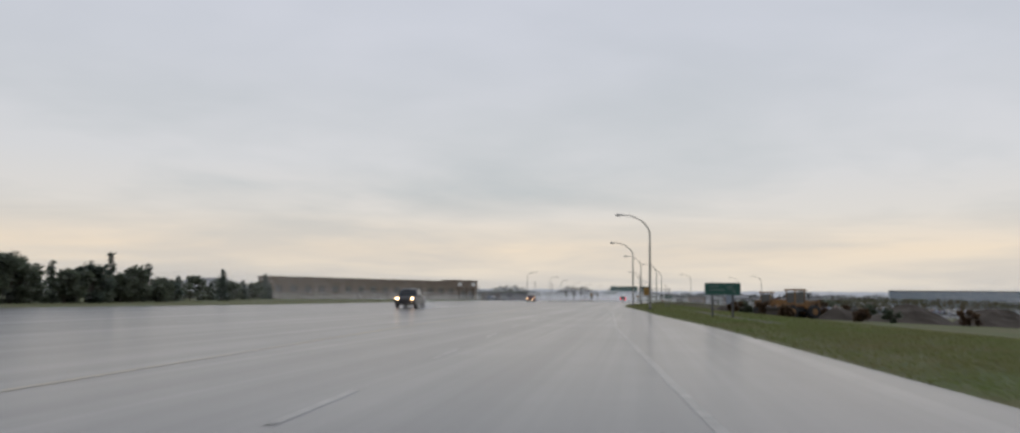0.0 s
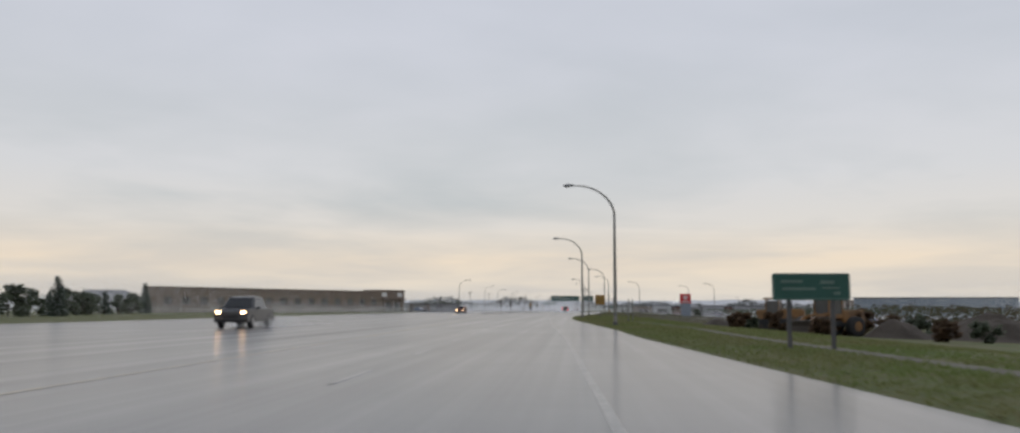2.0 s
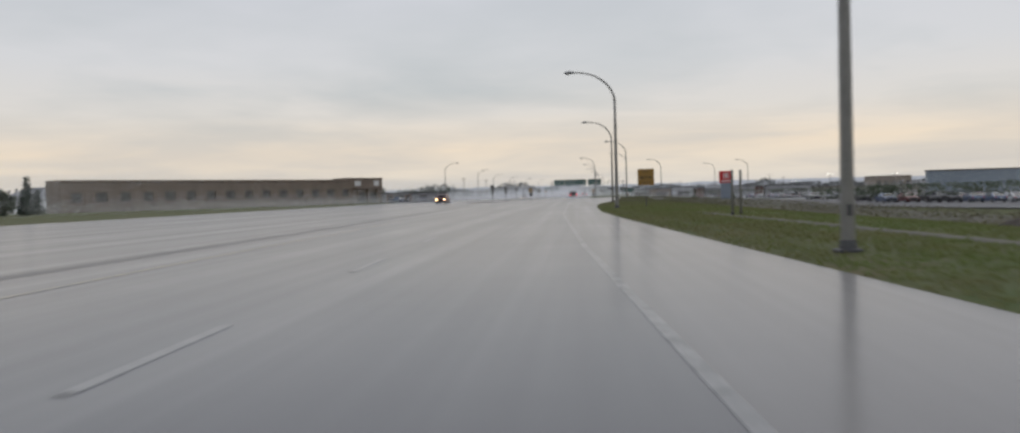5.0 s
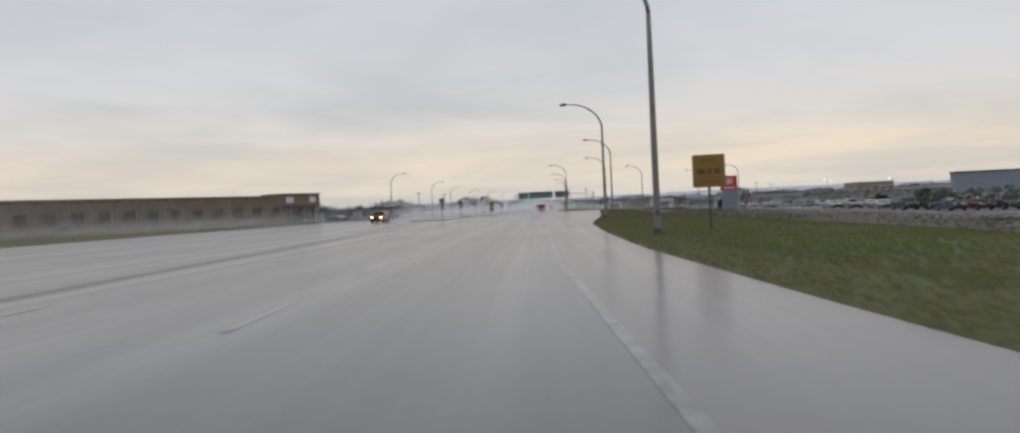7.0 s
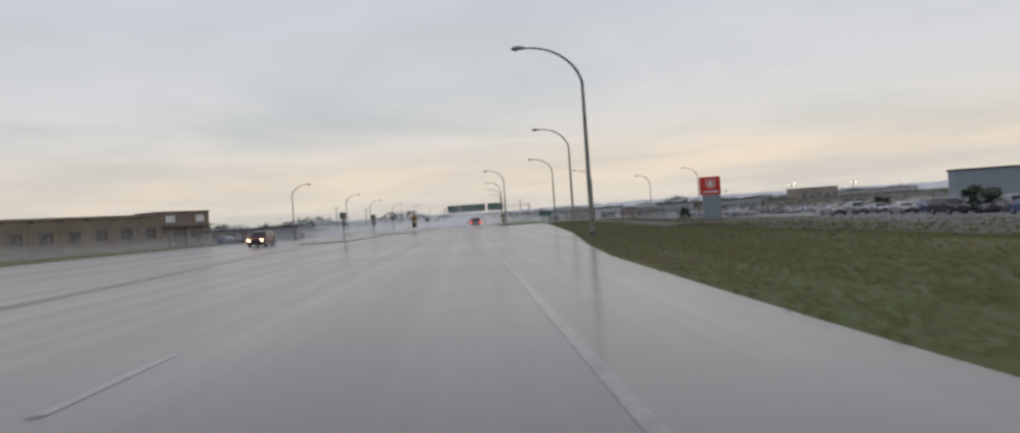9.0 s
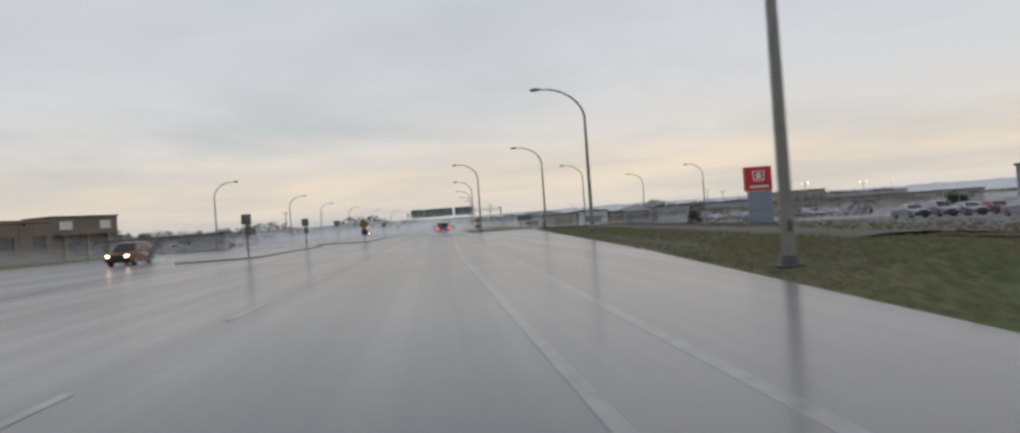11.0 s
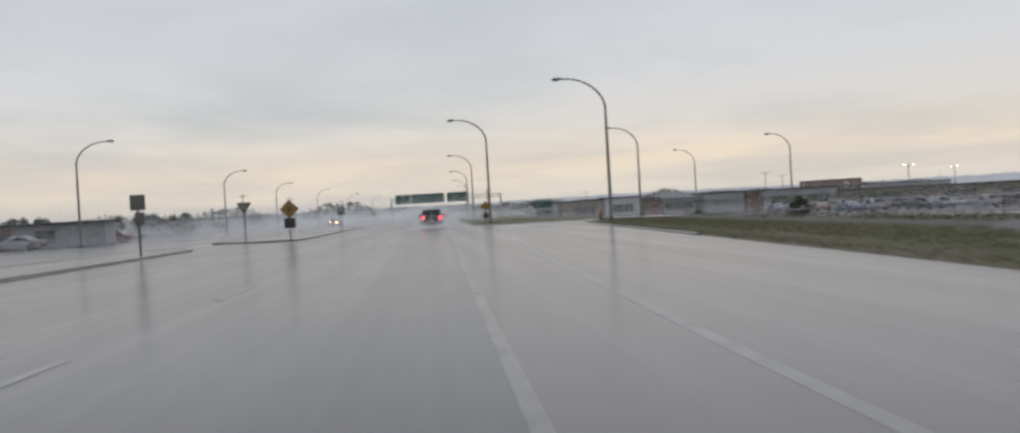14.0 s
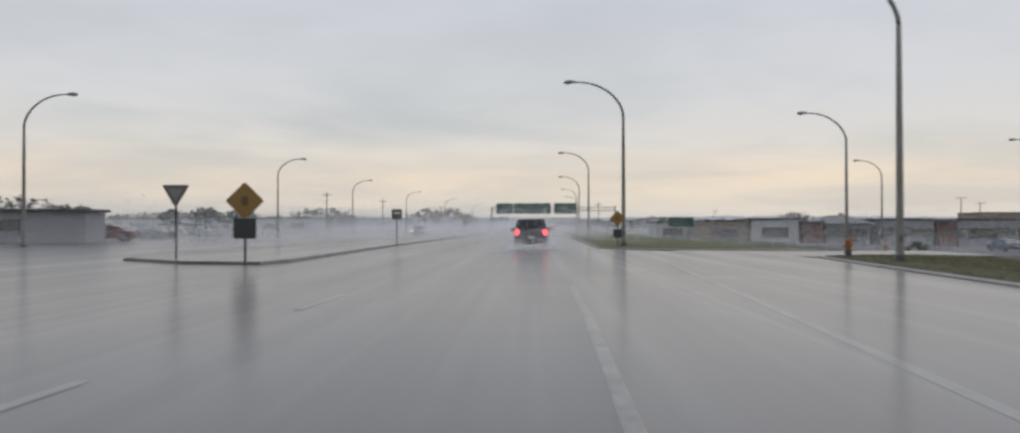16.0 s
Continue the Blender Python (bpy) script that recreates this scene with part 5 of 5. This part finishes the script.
for k, (x, y, h) in enumerate([(-91.1, 211.7, 6.6), (-86, 203, 4.0), (-68.2, 143, 5.6), (-72, 150, 4.6), (-63.7, 103, 6.6), (-65, 114, 5.6), (-75, 152, 3.8), (-70, 131, 4.2), (-81, 178, 4.4), (-64, 92, 5.0), (-96, 222, 4.6)]):
    spruce(pose(x, y, 0, 0, 0, 40 * k), h, 30 + k)
rng = random.Random(21)
for k in range(34):
    y = 44 + 2.3 * k
    x = -55 - 0.135 * (y - 44) + rng.uniform(-2.5, 2.5)
    h = (5.7 if y < 84 else 4.6 if y < 108 else 3.2) * rng.uniform(0.72, 1.02)
    broadleaf(pose(x, y, 0, 0, 0, 50 * k), h, 60 + k, "leaf" if k % 3 else "conifer", spread=0.5, size=0.36, n=520)
for k, (x, y, h) in enumerate([(-71, 137, 4.2), (-76, 158, 4.2), (-78, 166, 3.8), (-80, 172, 3.6), (-83, 186, 3.6), (-87, 198, 4.0), (-90, 204, 3.4), (-74, 146, 3.8)]):
    broadleaf(pose(x, y, 0, 0, 0, 50 * k), h, 160 + k, "leaf", spread=0.62, size=0.34, n=420)
for k, (x, y, h) in enumerate([(-56, 370, 4.0), (-52.5, 372, 3.7), (-49, 368, 4.2), (-46.5, 371, 3.6), (-44, 369, 3.9), (-66, 362, 4.4), (-72, 366, 4.6), (-79, 364, 4.2)]):
    broadleaf(pose(x, y, 0, 0, 0, 50 * k), h, 180 + k, "leaf", "rounded grey-green tree behind the parked cars", spread=0.5, size=0.26, n=900)
for k, (x, y, h) in enumerate([(50.4, 221.6, 2.9), (53.5, 224, 2.5), (60, 262, 2.4), (40, 300, 2.2)]):
    broadleaf(pose(x, y, land(x, y), 0, 0, 50 * k), h, 90 + k, "leaf", "dark rounded tree at the edge of the lot", spread=0.6, size=0.25, n=420, group="trees by the lot")
for k, (x, y, h, mat) in enumerate([(15.6, 97.5, 1.2, "leaf"), (17.6, 95.5, 1.5, "rust_leaf"), (18.2, 86.5, 1.1, "rust_leaf"), (22.2, 91.5, 1.9, "rust_leaf"), (25.5, 95, 1.6, "rust_leaf"), (13.8, 91.5, 1.1, "rust_leaf"), (29, 99, 1.7, "leaf"), (33, 104, 1.6, "rust_leaf"),
                                    (27, 84, 1.2, "leaf"), (36, 90, 1.6, "rust_leaf"), (36, 112, 1.5, "leaf"), (24, 82, 1.2, "rust_leaf")]):
    broadleaf(pose(x, y, land(x, y), 0, 0, 50 * k), h, 120 + k, mat, "low rust-brown shrub in the rough verge" if mat == "rust_leaf" else "low dark green shrub in the rough verge", "shrub", "shrub", 0.75, 0.16, 380, "shrubs in the rough verge")
for k, (x, y, h) in enumerate([(32.7, 312.0, 0.9)]):
    broadleaf(pose(x, y, land(x, y)), h, 140 + k, "leaf", "low dark bush beyond the side street", "shrub", "shrub", 1.6, 0.14, 320, "shrubs in the rough verge")


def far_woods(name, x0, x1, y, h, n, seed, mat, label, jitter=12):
    rng = random.Random(seed)
    pts = []
    for _ in range(n):
        x = rng.uniform(x0, x1)
        top = h * (0.45 + 0.75 * max(0.0, 0.5 + noise.noise(Vector((x * 0.045, seed, 0)))) + 0.25 * noise.noise(Vector((x * 0.16, seed, 3))))
        pts.append(((x, y + rng.uniform(-jitter, jitter), rng.uniform(0.0, 1.0) ** 0.7 * top), 1.0))
    v, f = clumps(pts, h * 0.13, rng)
    ob = raw(name, v, f, M[mat])
    return tagged(ob, label, "woods", kind="stuff")


# far tree lines, with haze painted into the leaf colour
far_woods("far_trees", -190, -20, 560, 6.6, 2600, 3, "hazed_leaf", "hazy line of far trees beyond the oncoming lanes")
far_woods("far_trees", -130, -48, 470, 4.6, 1500, 4, "hazed_leaf", "hazy broken line of trees across the oncoming lanes")
far_woods("far_trees", -420, -150, 520, 9, 2400, 5, "hazed_leaf", "hazy line of far trees behind the buildings")
far_woods("far_trees", 18, 260, 640, 5.0, 5200, 6, "hazed_leaf", "low hazy line of far trees behind the lots")
far_woods("hedge_row", 34, 150, 340, 1.2, 3600, 7, "leaf", "low dark scrub along the edge of the yard", 9)
far_woods("hedge_row", 27, 66, 104, 1.5, 1700, 9, "weed", "low tangled brown scrub on the rough ground", 5)
far_woods("hedge_row", 26, 110, 168, 1.5, 2600, 8, "leaf", "low dark scrub along the edge of the lot", 3)


def ridge(y, x0, x1, h, seed, label):
    v, f = [], []
    n = 260
    for i in range(n + 1):
        x = x0 + (x1 - x0) * i / n
        top = h * (0.8 + 0.35 * noise.noise(Vector((x * 0.002, seed, 0))) + 0.10 * noise.noise(Vector((x * 0.03, seed, 1))) + 0.08 * noise.noise(Vector((x * 0.11, seed, 2))))
        v += [(x, y, -6), (x, y + 4, top), (x, y + 260, -6)]
    for i in range(n):
        a = i * 3
        f += [(a, a + 3, a + 4, a + 1), (a + 1, a + 4, a + 5, a + 2)]
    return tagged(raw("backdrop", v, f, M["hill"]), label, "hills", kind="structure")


# both ridges get their haze from the glowing hill material
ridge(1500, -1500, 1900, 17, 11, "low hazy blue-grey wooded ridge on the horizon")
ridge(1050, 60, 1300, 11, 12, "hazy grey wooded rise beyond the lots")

# weeds and scrub on the rough ground between the verge and the lot
rng = random.Random(31)
for band, (mat, label) in enumerate((("weed", "low wet brown weeds scattered over the rough ground"), ("dry_blade", "low olive scrub scattered over the rough ground"))):
    pts = []
    for _ in range(9000):
        y = rng.uniform(100, 270)
        x = rng.uniform(edge(y) + (7 if y > 150 else 12), 34)
        if noise.noise(Vector((x * 0.16, y * 0.16, band * 5.0))) < -0.05:
            continue
        pts.append(((x, y, land(x, y) + 0.06 + rng.random() ** 2 * 0.3), rng.uniform(0.6, 1.3)))
    v, f = clumps(pts, 0.075, rng)
    tagged(raw("weeds", v, f, M[mat]), label, "weeds", kind="stuff")

# ---------------------------------------------------------------- falling rain
M["rain"] = bpy.data.materials.new("rain_water")
M["rain"].use_nodes = True
rt = M["rain"].node_tree
rt.nodes.clear()
rain_out = rt.nodes.new("ShaderNodeOutputMaterial")
front = nd(rt, "ShaderNodeBsdfDiffuse", Color=(0.90, 0.92, 0.95, 1))
behind = nd(rt, "ShaderNodeBsdfTranslucent", Color=(0.95, 0.96, 0.98, 1))
drop = nd(rt, "ShaderNodeMixShader", Fac=0.65)
rt.links.new(front.outputs[0], drop.inputs[1])
rt.links.new(behind.outputs[0], drop.inputs[2])
rt.links.new(drop.outputs[0], rain_out.inputs[0])
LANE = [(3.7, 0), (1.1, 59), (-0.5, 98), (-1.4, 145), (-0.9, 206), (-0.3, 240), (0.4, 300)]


def flakes(name, c, r, label, category):
    """One object of many small flakes of water of radius r at the places c, each turned its own way."""
    n = len(c)
    rs = np.random.RandomState(n)
    u = rs.normal(size=(n, 3))
    u /= np.linalg.norm(u, axis=1)[:, None]
    w = np.cross(u, rs.normal(size=(n, 3)))
    w /= np.linalg.norm(w, axis=1)[:, None]
    r = r[:, None]
    co = np.stack((c + u * r, c + (w * 0.866 - u * 0.5) * r, c - (w * 0.866 + u * 0.5) * r), 1).reshape(-1, 3)
    me = bpy.data.meshes.new(name)
    me.vertices.add(len(co))
    me.vertices.foreach_set("co", co.ravel())
    me.loops.add(len(co))
    me.loops.foreach_set("vertex_index", np.arange(len(co)))
    me.polygons.add(n)
    me.polygons.foreach_set("loop_start", np.arange(0, len(co), 3))
    me.update(calc_edges=True)
    me.materials.append(M["rain"])
    return tagged(new(name, me), label, category, kind="stuff")


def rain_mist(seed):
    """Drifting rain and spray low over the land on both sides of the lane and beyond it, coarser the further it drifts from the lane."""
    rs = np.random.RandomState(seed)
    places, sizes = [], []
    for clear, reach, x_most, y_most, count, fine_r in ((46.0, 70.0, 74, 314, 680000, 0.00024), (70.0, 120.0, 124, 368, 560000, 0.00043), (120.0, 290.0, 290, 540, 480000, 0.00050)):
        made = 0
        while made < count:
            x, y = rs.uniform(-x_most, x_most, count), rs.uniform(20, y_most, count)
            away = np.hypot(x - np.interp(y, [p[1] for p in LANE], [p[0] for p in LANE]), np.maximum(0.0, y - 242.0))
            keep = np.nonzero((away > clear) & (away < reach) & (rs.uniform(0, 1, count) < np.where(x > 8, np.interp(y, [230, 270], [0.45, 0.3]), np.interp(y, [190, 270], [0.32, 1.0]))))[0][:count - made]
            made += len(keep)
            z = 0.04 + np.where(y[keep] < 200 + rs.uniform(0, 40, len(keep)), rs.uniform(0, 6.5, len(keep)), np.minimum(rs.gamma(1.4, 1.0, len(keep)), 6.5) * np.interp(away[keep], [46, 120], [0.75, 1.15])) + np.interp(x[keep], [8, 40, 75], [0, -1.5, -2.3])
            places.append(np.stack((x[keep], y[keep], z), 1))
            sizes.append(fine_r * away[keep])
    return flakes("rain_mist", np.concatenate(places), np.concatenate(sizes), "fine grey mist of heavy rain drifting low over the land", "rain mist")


def road_spray(x, y, way, count, seed):
    """Spray thrown up behind the wheels of a moving vehicle; way is +1 where it drives off along y, -1 where it comes."""
    rs = np.random.RandomState(seed)
    back = rs.exponential(3.0, count) % 12.0
    side = rs.choice((-0.85, 0.85), count) + rs.normal(size=count) * (0.25 + 0.10 * back)
    z = 0.03 + rs.exponential(1.0, count) * (0.16 + 0.06 * back)
    c = np.stack((x + side, y - way * (back + 0.3), np.minimum(z, 1.6)), 1)
    return flakes("road_spray", c, rs.uniform(0.008, 0.016, count), "pale spray thrown up behind a car on the wet road", "spray")


road_spray(-0.3, 286.2, 1, 30000, 1)
road_spray(-18.3, 83.5, -1, 20000, 2)
road_spray(-24.0, 231.5, -1, 20000, 3)
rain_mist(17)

# ---------------------------------------------------------------- verge grass
rng = random.Random(8)
fields = (([], []), ([], []))
for _ in range(120000):
    y = rng.uniform(4, 272)
    d = 0.06 + 13 * rng.random() ** 1.7
    x = edge(y) + d
    if 3.0 < d < 5.3 and abs(d - 4.2 + 0.6 * math.sin(y * 0.05)) < 0.55 and 42 < y < 119:
        continue
    if y > 192 and d > 5.4 + 4 * rng.random() ** 2:
        continue
    z = land(x, y)
    gv, gf = fields[1 if y + rng.gauss(0, 14) > 165 else 0]
    hh = rng.uniform(0.04, 0.13) * (0.6 if d < 1.5 else 1.0)
    for _ in range(2):
        a = rng.uniform(0, 6.28)
        w = rng.uniform(0.02, 0.05)
        cx, cy = x + rng.uniform(-0.12, 0.12), y + rng.uniform(-0.12, 0.12)
        i = len(gv)
        gv += [(cx - math.cos(a) * w, cy - math.sin(a) * w, z - 0.04), (cx + math.cos(a) * w, cy + math.sin(a) * w, z - 0.04), (cx + rng.uniform(-0.16, 0.16), cy + rng.uniform(-0.05, 0.22), z + hh)]
        n = (Vector(gv[i + 1]) - Vector(gv[i])).cross(Vector(gv[i + 2]) - Vector(gv[i]))
        gf.append((i, i + 1, i + 2) if n.x * 0.45 + n.y * 0.9 < 0 else (i, i + 2, i + 1))
for (gv, gf), mat, label in zip(fields, ("blade", "dry_blade"), ("rough wet green and straw grass tufts in the verge", "olive-brown wet grass tufts near the side street")):
    tufts = raw("grass_tufts", gv, gf, M[mat])
    tagged(tufts, label, "grass", kind="stuff")
